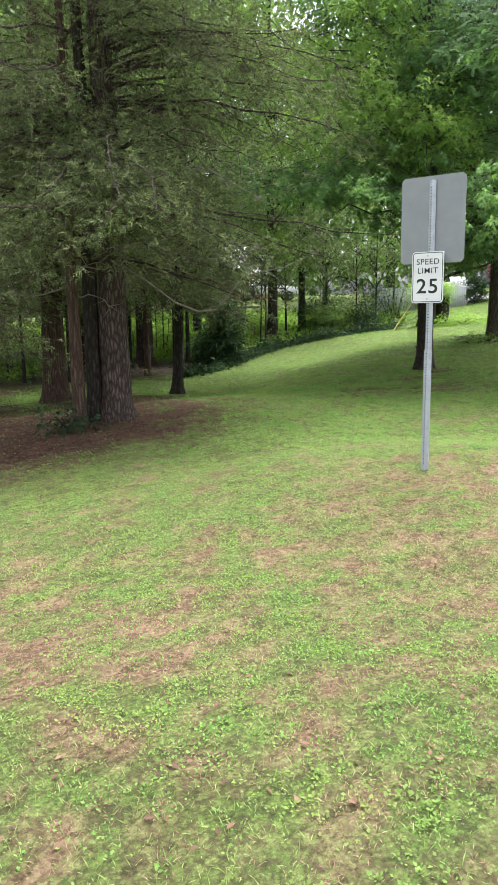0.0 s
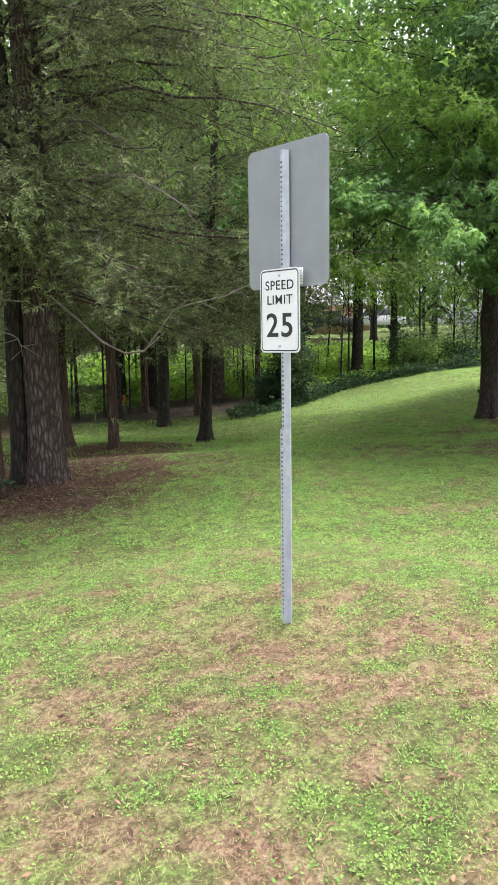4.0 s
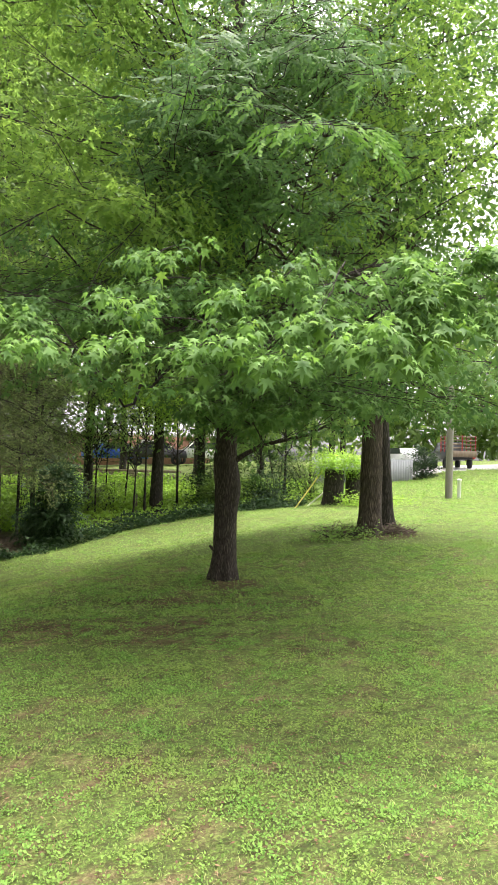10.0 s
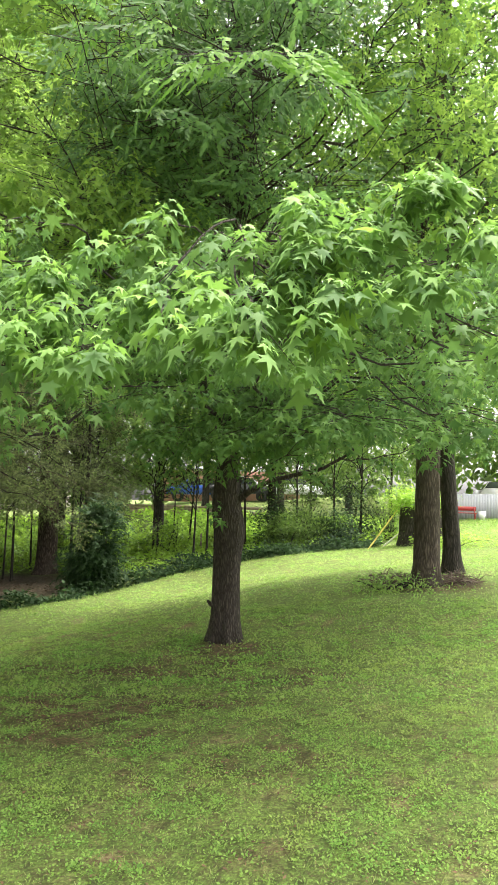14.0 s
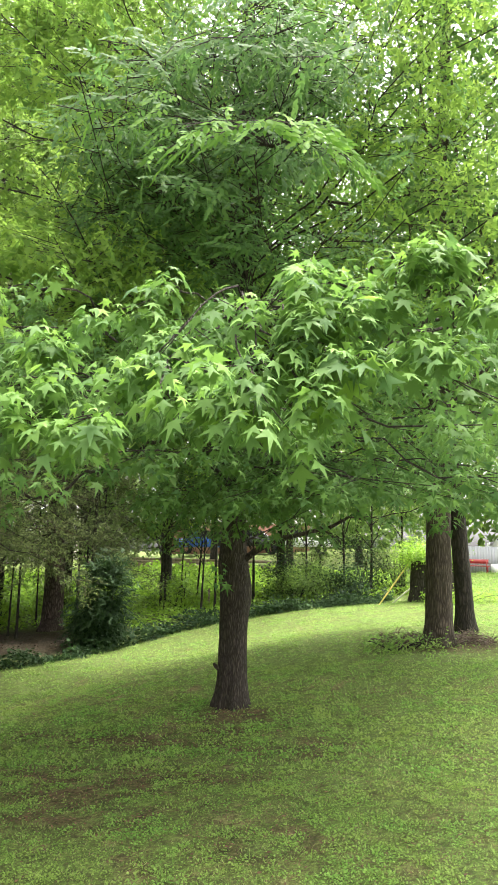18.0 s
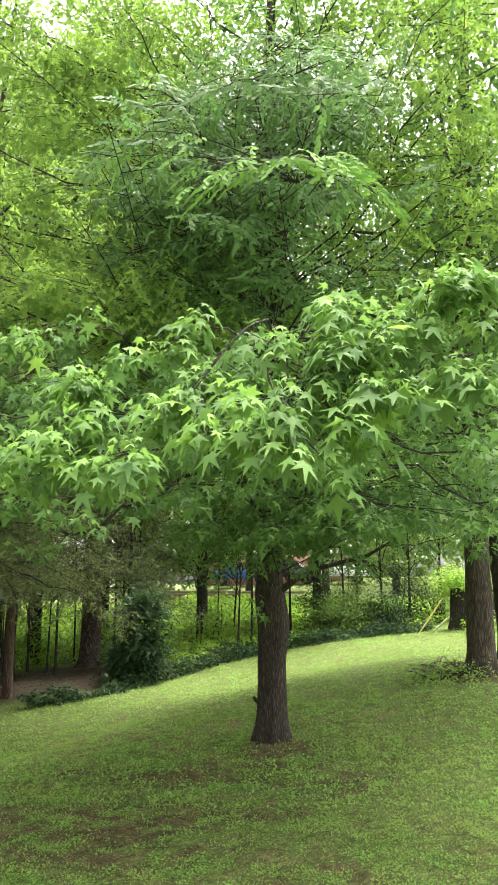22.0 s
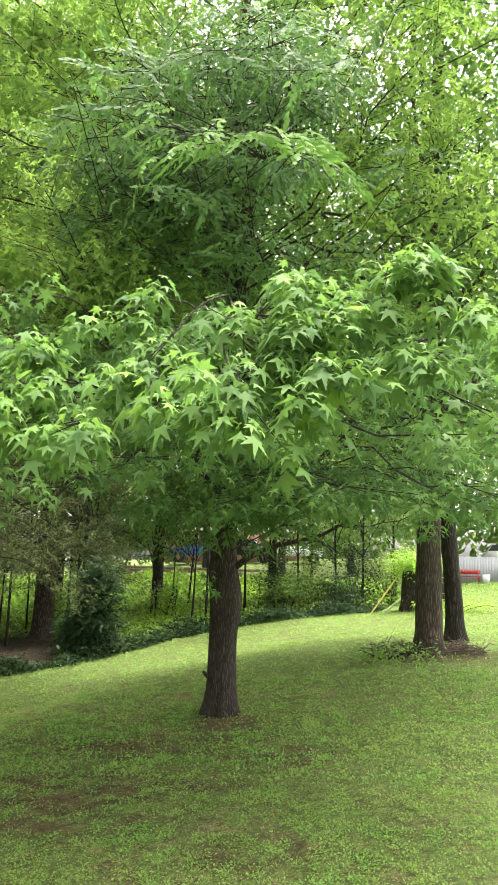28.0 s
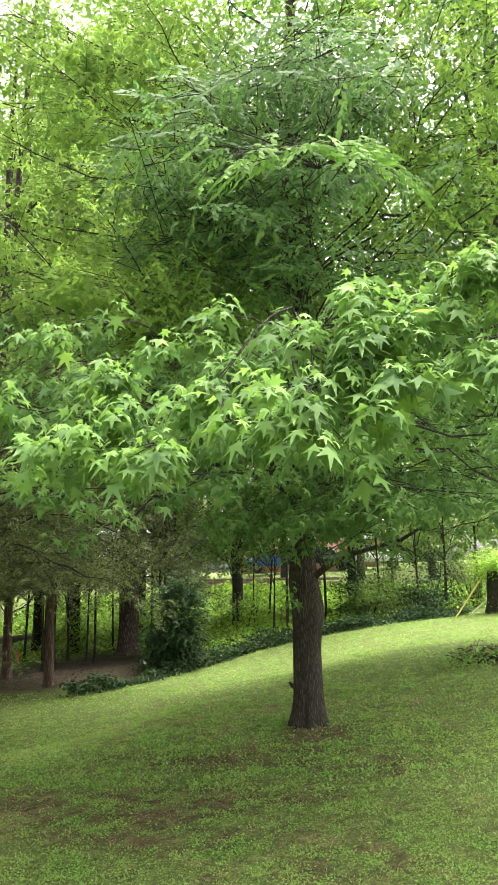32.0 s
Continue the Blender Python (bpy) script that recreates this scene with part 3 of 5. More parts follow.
def broad_tree(name, x, y, height, radius, centre, radii, label, bark_mat, leaf_mat, count=170, per=55, size=0.12, shape=OVAL, spread_of=0.5,
               lean=(0, 0), seed=1, limbs=14, group="", hollow=0.45, low=-0.9, sides=16, category="tree", flare=0.5):
    """A tree whose crown is many leafy clumps, with limbs that reach them."""
    rng = np.random.default_rng(seed)
    top = root(name, (x, y, gz(x, y)), label, category, group)
    child("trunk", trunk_mesh("trunk", height, radius, bark_mat, lean, sides=sides, flare=flare), top)
    c = clumps(rng, count, centre, radii, hollow, low)
    pieces = []
    for k in rng.choice(len(c), min(limbs, len(c)), replace=False):
        wood = Soup()
        pieces.append(wood)
        z = np.clip(c[k][2] * rng.uniform(0.55, 0.85), min(3.6, height * 0.35), height * 0.92)
        line = arc((lean[0] * z, lean[1] * z, z), c[k], 0.08, rng, 8, 0.25)
        r0 = radius * 0.2 * (1 - 0.6 * z / height) + 0.012
        tube(wood, line, np.linspace(r0, 0.012, 8), 6)
        p, q = twigs_off(line, rng, 4, 1.1)
        for a, b in zip(p, q):
            tube(wood, np.linspace(a, b, 3), (0.015, 0.009, 0.004), 4)
    each("limb", pieces, bark_mat, top)
    n = np.maximum(4, rng.poisson(per, len(c)))
    k = np.repeat(np.arange(len(c)), n)
    off = rng.normal(0, 1, (len(k), 3)) * (spread_of, spread_of, spread_of * 0.45)
    at = c[k] + off
    way = unit(off + (c[k] - np.asarray(centre)) * 0.15)
    ahead, up = leaves_on(at, way, rng, 0.4, 0.7)
    s = Soup()
    s.add(*spread(shape, at, ahead, up, size * rng.uniform(0.6, 1.25, len(at))))
    child("crown", s.mesh("crown", leaf_mat), top, kind="stuff")
    return top


def shrub(name, x, y, radii, label, leaf_mat, count=60, per=70, size=0.08, shape=OVAL, seed=1, category="shrub", stems=9, lift=0.0, group="", spread_of=0.2):
    rng = np.random.default_rng(seed)
    top = root(name, (x, y, gz(x, y)), label, category, group)
    c = clumps(rng, count, (0, 0, radii[2] * 0.8 + lift), radii, 0.3, -0.85)
    c[:, 2] = np.maximum(c[:, 2], 0.08)
    pieces = []
    for k in range(min(stems, len(c))):
        wood = Soup()
        pieces.append(wood)
        tube(wood, arc((rng.normal(0, 0.1), rng.normal(0, 0.1), -0.05), c[k], 0.1, rng, 5), np.linspace(0.022, 0.006, 5), 5)
    each("stem", pieces, DARK_BARK, top)
    n = np.maximum(4, rng.poisson(per, len(c)))
    k = np.repeat(np.arange(len(c)), n)
    at = c[k] + rng.normal(0, 1, (len(k), 3)) * (spread_of, spread_of, spread_of * 0.6)
    at[:, 2] = np.maximum(at[:, 2], 0.02)
    ahead, up = leaves_on(at, unit(at - (0, 0, radii[2] * 0.6)), rng, 0.3, 0.7)
    s = Soup()
    s.add(*spread(shape, at, ahead, up, size * rng.uniform(0.6, 1.3, len(at))))
    child("foliage", s.mesh("foliage", leaf_mat), top, kind="stuff")
    return top


def cedar(name, x, y, height, radius, label, bark_mat, reach, low, seed, limbs=46, lean=(0, 0), towards=None, plumes=7.0, size=0.34, stubs=10, flare=0.45,
          sides=22, top_share=0.25, group="", rough=0.07, ridge=7, crown_top=0, skirt=0, facing=-1.1):
    """A needle tree: long drooping limbs from low up, hung with feathery sprays. towards: (azimuth, gain) where the limbs are longest."""
    rng = np.random.default_rng(seed)
    top = root(name, (x, y, gz(x, y)), label, "tree", group)
    child("trunk", trunk_mesh("trunk", height, radius, bark_mat, lean, flare, sides, rough, ridge=ridge), top)
    live, bare, leafy = [], [], Soup()
    for k in range(limbs + skirt):
        wood = Soup()
        live.append(wood)
        f = (k + 0.5) / limbs
        z = low + ((crown_top or height) - low) * f ** 1.25
        az = k * 2.39996 + rng.normal(0, 0.25)
        far = reach * (1 - (1 - top_share) * f) * rng.uniform(0.7, 1.1)
        if k >= limbs:
            # low sweeping boughs on the open side
            f = 0.15
            z = low + 0.1 + 3.2 * ((k * 0.618) % 1)
            az = facing + 1.5 * (2 * ((k * 0.377) % 1) - 1)
            far = reach * rng.uniform(0.35, 0.85)
        elif towards:
            far *= 1 + towards[1] * math.cos(az - towards[0])
        tip = np.array([math.cos(az) * far, math.sin(az) * far, z + far * (rng.uniform(-0.12, 0.12) - 0.2 * (1 - f) ** 2)])
        if k >= limbs or towards:
            tip[2] = max(tip[2], low - 0.3)
        line = arc((lean[0] * z, lean[1] * z, z), tip, 0.1, rng, 9, 0.2)
        tube(wood, line, np.linspace(min(radius * 0.14, 0.022) * (1 - 0.6 * f) + 0.006, 0.004, 9), 5)
        p, q = twigs_off(line, rng, int(5 + far * 5.0), 0.2 * far + 0.3, 0.06, 0.5)
        q[:, 2] -= 0.12 * rng.random(len(q)) * far * 0.4
        for a, b in zip(p[::3], q[::3]):
            tube(wood, np.linspace(a, b, 3), (0.007, 0.005, 0.002), 3)
        at, way, _ = along(p, q, rng, plumes * 1.45)
        at = at + rng.normal(0, 0.10, at.shape)
        ahead, up = leaves_on(at, way, rng, 0.12, 0.7)
        half = len(at) // 2
        s = 0.72 * size * rng.uniform(0.5, 1.2, len(at))
        leafy.add(*spread(FINE if size < 0.38 else PLUME, at[:half], ahead[:half], up[:half], s[:half]))
        leafy.add(*spread(FINE_B if size < 0.38 else PLUME_B, at[half:], ahead[half:], up[half:], s[half:]))
    for k in range(stubs):
        az, z = rng.uniform(0, 6.28), rng.uniform(low * 0.75, low + 2.2)
        far = rng.uniform(0.6, 2.2)
        dead = Soup()
        bare.append(dead)
        line = arc((0, 0, z), (math.cos(az) * far, math.sin(az) * far, z + rng.uniform(-0.3, 0.5)), 0.05, rng, 7, 0.4)
        tube(dead, line, np.linspace(0.013, 0.004, 7), 5)
        p, q = twigs_off(line, rng, 4, 0.5, 0.4)
        for a, b in zip(p, q):
            tube(dead, np.linspace(a, b, 3), (0.007, 0.005, 0.002), 3)
    each("limb", live, bark_mat, top)
    each("dead_branch", bare, TWIG, top, "bare grey dead branch")
    child("crown", leafy.mesh("crown", CEDAR_LEAF), top, kind="stuff")
    return top


# ---------------------------------------------------------------- the sweetgum in the lawn
GUM = (3.05, 11.25)


def rosette(rng, heart, way, young, big=0.145, count=9):
    """Leaves on long stalks round the end of a shoot: places, directions, normals, sizes, freshness with top light
    painted in.
    """
    n = len(heart)
    k = np.repeat(np.arange(n), count)
    az = (np.tile(np.arange(count), n) * 2.4 + np.repeat(rng.uniform(0, 6.28, n), count)) + rng.normal(0, 0.3, n * count)
    tier = np.tile(np.linspace(0, 1, count), n)
    out = np.stack([np.cos(az), np.sin(az), np.zeros(n * count)], -1)
    grow = rng.uniform(0.6, 1.15, n * count) * (1.08 - 0.5 * tier)
    at = heart[k] + out * (big * (0.75 - 0.5 * tier) * rng.uniform(0.4, 1.2, n * count))[:, None] + np.array([0, 0, 1.0]) * ((tier - 0.6) * 0.11 * big / 0.14)[:, None]
    at = at + rng.normal(0, 0.012, at.shape)
    ahead = unit(out * 0.9 + way[k] * 0.35 + rng.normal(0, 0.18, at.shape) - np.array([0, 0, 1.0]) * (1.0 - 0.5 * tier + rng.normal(0, 0.22, n * count))[:, None])
    up = unit(np.array([0, 0, 0.8]) + out * 0.6 + rng.normal(0, 0.18, at.shape))
    return at, ahead, up, big * grow, np.clip(young[k] * (0.15 + 0.8 * tier) + rng.normal(0, 0.1, n * count), 0, 1)


def sweetgum():
    rng = np.random.default_rng(21)
    base = np.array([*GUM, gz(*GUM)])
    top = root("sweetgum_tree", tuple(base), "sweetgum tree with fresh green star leaves over a dark trunk", "tree")
    child("trunk", trunk_mesh("trunk", 14.5, 0.20, GUM_BARK, (0.0, 0.0), 0.5, 44, 0.06, ((1.55, 0.36, 0.42, 0.0), (1.9, 0.3, 0.2, 3.0)), 9, toe=7), top, "dark furrowed trunk with a swollen waist")
    pieces, fresh, singles, upper_lit = [], [], [], []
    leafy, upper = Soup(), Soup()

    def shoots(heart, way, young, big, count, shapes):
        at, ahead, up, size, fr = rosette(rng, heart, way, young, big, count)
        kind = rng.integers(0, len(shapes), len(at))
        for which, shape in enumerate(shapes):
            m = kind == which
            high = shapes is far_leaf
            (upper if high else leafy).add(*spread(shape, at[m], ahead[m], up[m], size[m]))
            (upper_lit if high else fresh).append(np.repeat(fr[m], len(shape[0])))

    def bough(start, tip, sag, r0, twig_count, length, per_metre, young, big, count, shapes, first=0.3, flat=0.14, droop=0.0):
        wood = Soup()
        pieces.append(wood)
        line = arc(start, tip, sag, rng, 11, 0.3)
        tube(wood, line, np.linspace(r0, 0.003, 11), 6)
        p, q = twigs_off(line, rng, twig_count, length, first, flat)
        q = np.concatenate([q, [tip]])
        p = np.concatenate([p, [line[-3]]])
        q[:, 2] -= droop * np.linalg.norm((q - p)[:, :2], axis=1)
        for a, b in zip(p, q):
            tube(wood, np.linspace(a, b, 3), (0.004, 0.003, 0.0015), 3)
        at, way, t = along(p, q, rng, per_metre, 0.2)
        at = np.concatenate([at, q]) + rng.normal(0, 0.035, (len(at) + len(q), 3)) * (1, 1, 0.6)
        way = np.concatenate([way, unit(q - p)])
        end = np.concatenate([t[:, 0], np.ones(len(q))])
        shoots(at, way, young * np.clip(end * 1.5 - 0.6, 0.1, 1), big, count, shapes)
        return line

    near_leaf, far_leaf = (STAR, STAR_B, STAR_C), (STAR_FAR,)
    # long low boughs that reach out over the lawn, and the leafy ends on them
    ends = ((2.9, 4.6, 2.95), (3.6, 4.6, 2.95), (4.3, 4.5, 2.85), (4.6, 4.8, 3.4), (5.1, 4.9, 3.3), (2.3, 5.2, 3.5), (1.5, 4.9, 3.1), (0.5, 5.8, 3.6), (5.6, 5.4, 2.9), (6.6, 6.0, 3.5))
    lines = []
    for k, e in enumerate(ends):
        tip = np.array(e) - base
        lines.append(bough((0, 0, 3.0 + 0.14 * k), tip, 0.03, 0.034, 16, 0.8, 3.0, 0.45, 0.122, 9, near_leaf, 0.45, 0.1, 0.1))
    for x, y, z in ((3.08, 4.0, 2.75), (2.85, 4.05, 2.79), (3.38, 3.95, 2.66), (3.12, 4.2, 2.94), (2.9, 4.5, 3.2), (3.36, 4.5, 3.36), (3.72, 4.5, 3.2), (3.63, 4.2, 3.0), (3.74, 3.98, 2.83),
                    (4.09, 3.98, 2.83), (4.24, 3.9, 2.72), (4.40, 4.0, 2.80), (4.45, 4.45, 3.56), (4.36, 4.3, 3.33), (4.54, 4.2, 3.22), (4.38, 4.2, 3.1), (4.63, 4.1, 3.0), (4.85, 4.45, 3.6),
                    (5.04, 4.5, 3.66), (4.68, 4.3, 3.38), (5.07, 4.4, 3.4), (2.35, 5.0, 3.66), (5.1, 4.3, 3.1), (1.5, 4.2, 2.76), (2.05, 4.1, 2.8), (2.2, 4.5, 3.15), (1.1, 4.7, 3.1), (0.4, 5.5, 3.4),
                    (5.6, 5.0, 2.9), (6.3, 5.4, 3.3), (5.6, 4.8, 3.4)):
        tip = np.array([x, y, z]) - base
        best = min(((np.linalg.norm(l[m] - tip), n, m) for n, l in enumerate(lines) for m in (6, 7, 8)))
        bough(lines[best[1]][best[2]], tip, 0.05, 0.009, 4, 0.55, 3.2, 1.0, 0.128, 10, near_leaf, 0.6, 0.08, 0.15)
        singles.append(tip + rng.normal(0, 1, 3) * (0.06, 0.04, 0.03))
    # the foremost leaves, one by one
    shapes = [tri_mesh("leaf", sh[0], sh[1], GUM_YOUNG) for sh in near_leaf]
    hearts = np.array(singles)
    at, ahead, up, size, _ = rosette(rng, hearts, np.tile([0.0, -1.0, -0.2], (len(hearts), 1)), np.ones(len(hearts)), 0.136, 9)
    side = unit(np.cross(ahead, up))
    for k in range(len(at)):
        turn = Matrix(np.c_[side[k], ahead[k], np.cross(side[k], ahead[k])].tolist()).to_4x4()
        child("leaf", shapes[k % 3], top).matrix_basis = Matrix.Translation(at[k]) @ turn @ Matrix.Scale(float(size[k]), 4)
    # the leaves behind and under them, darkened for shade by low freshness
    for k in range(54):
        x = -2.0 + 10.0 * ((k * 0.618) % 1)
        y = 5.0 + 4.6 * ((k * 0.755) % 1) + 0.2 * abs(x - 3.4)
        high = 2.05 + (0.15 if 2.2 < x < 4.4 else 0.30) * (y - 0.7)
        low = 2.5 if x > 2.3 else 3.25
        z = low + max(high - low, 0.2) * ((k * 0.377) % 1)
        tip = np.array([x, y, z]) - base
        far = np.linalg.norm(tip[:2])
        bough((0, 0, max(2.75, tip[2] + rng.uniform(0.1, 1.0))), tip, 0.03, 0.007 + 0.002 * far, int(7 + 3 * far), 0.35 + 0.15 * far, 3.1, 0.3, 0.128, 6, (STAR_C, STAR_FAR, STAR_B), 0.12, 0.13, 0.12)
    # the high crown; freshness of 1.4 paints in its backlit glow
    for k in range(54):
        f = (k + 0.5) / 54
        z = 3.8 + 10.0 * f ** 1.1
        az = k * 2.39996 + rng.normal(0, 0.2)
        front = math.sin(az) < 0.25
        if z < 6.6 and abs((az + math.pi / 2 + math.pi) % (2 * math.pi) - math.pi) < 0.55:
            continue
        far = 6.0 * (1 - ((z - 2.5) / 12.8) ** 1.9) * rng.uniform(0.7, 1.05) * (1 if front else 0.55) + 0.7
        tip = np.array([math.cos(az) * far, math.sin(az) * far, z + 0.14 * far * rng.uniform(-0.3, 1.0)])
        bough((0, 0, max(3.3, z - far * rng.uniform(-0.05, 0.15))), tip, 0.08, 0.006 + 0.002 * far, int((8 + 3.6 * far) * (1 if front else 0.6)), 0.4 + 0.2 * far, 2.4 if front else 1.4, 1.4, 0.17, 5,
              far_leaf, 0.1, 0.22, 0.1)
    for x, y, z in ((-1.6, 9.5, 8.6), (-1.2, 8.2, 7.2), (-0.6, 7.3, 6.0), (0.5, 6.8, 6.6), (1.0, 7.6, 8.2), (-2.2, 10.2, 7.0), (-2.0, 11.0, 9.6), (0.0, 9.0, 9.8), (1.6, 8.6, 9.2),
                    (-1.8, 8.4, 5.2), (6.2, 8.4, 7.0), (7.2, 9.4, 8.2), (4.9, 8.0, 8.2), (-0.4, 6.4, 4.6), (1.0, 6.3, 5.4), (1.6, 7.2, 7.0), (6.6, 7.4, 5.6), (0.6, 7.0, 7.8), (-0.4, 8.0, 8.6), (1.9, 7.6, 8.4), (5.6, 7.2, 7.2), (0.8, 6.8, 5.0), (1.6, 6.5, 4.8), (2.2, 6.3, 4.6), (0.2, 7.2, 5.5), (1.8, 6.6, 5.5), (-1.0, 8.0, 9.4), (-0.2, 7.4, 8.9), (-1.6, 9.0, 10.2), (6.0, 7.8, 8.7), (7.0, 8.6, 9.6)):
        tip = np.array([x, y, z]) - base
        bough((0, 0, z - 0.9), tip, 0.05, 0.02, 26, 1.3, 3.0, 1.4, 0.17, 5, far_leaf, 0.3, 0.2, 0.12)
    # the low bare limb that leaves the trunk beside its waist
    wood = Soup()
    tube(wood, [(0.12, 0, 1.98), (0.32, -0.05, 2.12), (0.6, -0.1, 2.27), (1.0, -0.16, 2.37), (1.35, -0.22, 2.46), (1.7, -0.3, 2.66), (2.0, -0.3, 2.95)], (0.055, 0.042, 0.035, 0.031, 0.026, 0.018, 0.008), 8)
    pieces.append(wood)
    bough((1.35, -0.24, 2.46), (2.9, -0.5, 2.95), 0.02, 0.014, 9, 0.8, 3.0, 0.4, 0.14, 7, near_leaf)
    knot = Soup()
    tube(knot, [(-0.17, -0.06, 0.50), (-0.21, -0.08, 0.53), (-0.245, -0.09, 0.57)], (0.035, 0.028, 0.016), 8)
    child("branch_stub", knot.mesh("branch_stub", GUM_BARK, True), top, "short broken branch stub")
    each("limb", pieces, GUM_BARK, top)
    for name, soup, mat, age in (("crown", leafy, GUM_LEAF, fresh), ("upper_crown", upper, LIT_HIGH_LEAF, upper_lit)):
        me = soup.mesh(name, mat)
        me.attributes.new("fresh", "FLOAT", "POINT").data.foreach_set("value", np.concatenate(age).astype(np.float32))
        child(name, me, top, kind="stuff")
    return top


sweetgum()


def climbing_vine():
    """Fine-leaved sprays that hang from the sweetgum's middle."""
    rng = np.random.default_rng(5)
    base = np.array([*GUM, gz(*GUM)])
    top = root("climbing_vine", tuple(base), "leafy vine climbing the sweetgum and hanging from its boughs", "vine")
    pieces, leafy = [], Soup()
    for k in range(5):
        wood = Soup()
        pieces.append(wood)
        z = np.linspace(3.4, 9.5, 16)
        a = k * 1.3 + 0.8 * np.sin(z * 0.8 + k)
        tube(wood, np.stack([0.2 * np.cos(a), 0.2 * np.sin(a), z], -1), np.full(16, 0.014), 5)
    n = 560
    z = 3.2 + 6.0 * rng.random(n) ** 1.3
    a = rng.uniform(0, 6.28, n)
    at = np.stack([0.22 * np.cos(a), 0.22 * np.sin(a), z], -1)
    leafy.add(*spread(ELM_SPRAY, at, np.stack([np.cos(a), np.sin(a), -0.9 + 0 * a], -1) + rng.normal(0, 0.4, (n, 3)),
                      np.tile([0.1, 0, 1.0], (n, 1)), rng.uniform(0.2, 0.42, n)))
    heart = np.array([3.5, 7.0, 5.95]) - base
    for k in range(72):
        wood = Soup()
        pieces.append(wood)
        tip = heart + unit(rng.normal(0, 1, 3)) * (2.1, 1.5, 1.1) * rng.uniform(0.5, 1.0)
        if k > 54:
            tip = np.array([3.3 + rng.normal(0, 1.3), 7.9 + rng.normal(0, 0.6), 7.3 + rng.normal(0, 0.8)]) - base
        line = arc((0, -0.1, max(4.4, tip[2] + rng.uniform(-0.5, 0.4))), tip, 0.10, rng, 10, 0.3)
        tube(wood, line, np.linspace(0.010, 0.004, 10), 5)
        p, q = twigs_off(line, rng, 17, 0.9, 0.5, 0.25)
        q[:, 2] -= 0.08 * np.linalg.norm(q - p, axis=1)
        for u, w in zip(p[::2], q[::2]):
            tube(wood, np.linspace(u, w, 3), (0.006, 0.004, 0.002), 3)
        at, way, _ = along(p, q, rng, 5.6)
        ahead, up = leaves_on(at, way, rng, 0.15, 0.6)
        out = unit((at - (0, 0, 5.0)) * (1, 1, 0.5))
        leafy.add(*spread(ELM_SPRAY, at, ahead, unit(up * 0.7 + out), rng.uniform(0.24, 0.38, len(at))))
    young = Soup()
    crest = np.array([3.95, 6.5, 5.42]) - base
    for sx, sy, sz in ((3.22, 5.75, 5.0), (3.42, 5.6, 5.08), (3.68, 5.55, 4.98), (3.92, 5.5, 5.0), (4.18, 5.6, 5.04), (4.42, 5.8, 5.08), (4.62, 6.05, 5.0), (4.5, 6.3, 5.2), (2.35, 6.4, 5.75), (2.7, 6.2, 5.85)):
        wood = Soup()
        pieces.append(wood)
        tip = np.array([sx, sy, sz]) - base
        u = np.linspace(0, 1, 9)[:, None]
        line = crest * (1 - u) + tip * u + np.array([0, 0, 0.5]) * u * (1 - u)
        tube(wood, line, np.linspace(0.006, 0.003, 9), 5)
        p, q = twigs_off(line, rng, 7, 0.5, 0.3, 0.1)
        q[:, 2] = p[:, 2] - 0.22 * np.linalg.norm(q - p, axis=1)
        for a, b in zip(p, q):
            tube(wood, np.linspace(a, b, 3), (0.004, 0.003, 0.002), 3)
        at, way, _ = along(p, q, rng, 4.5)
        up = np.tile([0.0, -0.9, 0.7], (len(at), 1)) + rng.normal(0, 0.3, at.shape)
        young.add(*spread(ELM_SPRAY, at, unit(way + np.array([0, -0.1, -0.35])), up, rng.uniform(0.26, 0.40, len(at))))
    child("young_foliage", young.mesh("young_foliage", VINE_YOUNG), top, "bright young vine leaves", kind="stuff")
    each("stem", pieces, GUM_BARK, top)
    child("foliage", leafy.mesh("foliage", VINE_LEAF), top, kind="stuff")


climbing_vine()

# ---------------------------------------------------------------- cedars and pines by the lawn
cedar("cedar_tree", -3.93, 4.92, 12, 0.13, "dark cedar trunk grown against the old pine", DARK_BARK, 3.4, 2.4, 46, 26, stubs=6, sides=16, plumes=7, size=0.36)
cedar("pine_tree", -3.60, 4.95, 15, 0.235, "old pine with plated grey-brown bark beside ivy", PINE_BARK, 4.6, 2.7, 31, 70, skirt=44, towards=(radians(-75), 0.22), ridge=10, rough=0.1, stubs=16, plumes=8.5, size=0.36)
cedar("cedar_tree", -4.12, 4.55, 11, 0.105, "slender red cedar with stringy reddish bark", CEDAR_BARK, 3.4, 2.5, 32, 44, stubs=8, sides=16, plumes=8.5, size=0.36)
cedar("cedar_tree", -5.8, 10.6, 13, 0.28, "broad cedar with fibrous bark in needle litter", CEDAR_BARK, 4.2, 2.5, 33, 44, skirt=10, stubs=10, plumes=8, size=0.42)
cedar("cedar_tree", -4.45, 10.2, 11, 0.11, "thin cedar trunk with stringy pale bark", CEDAR_BARK, 3.6, 2.3, 34, 40, stubs=8, sides=16, plumes=8, size=0.40)
cedar("cedar_tree", -4.4, 18.2, 11, 0.115, "thin cedar with stringy bark beside the woods", CEDAR_BARK, 3.4, 2.75, 41, 40, skirt=26, facing=-0.7, stubs=14, sides=16, plumes=10, size=0.44)
cedar("pine_tree", -5.25, 25.6, 19, 0.37, "large pine at the edge of the woods", PINE_BARK, 4.0, 3.1, 36, 40, plumes=5.0, size=0.52)
cedar("cedar_tree", -3.3, 23.8, 8, 0.09, "bushy dark cedar behind the evergreen shrub", DARK_BARK, 2.6, 2.0, 42, 34, skirt=14, plumes=10, size=0.46, sides=12, stubs=4)
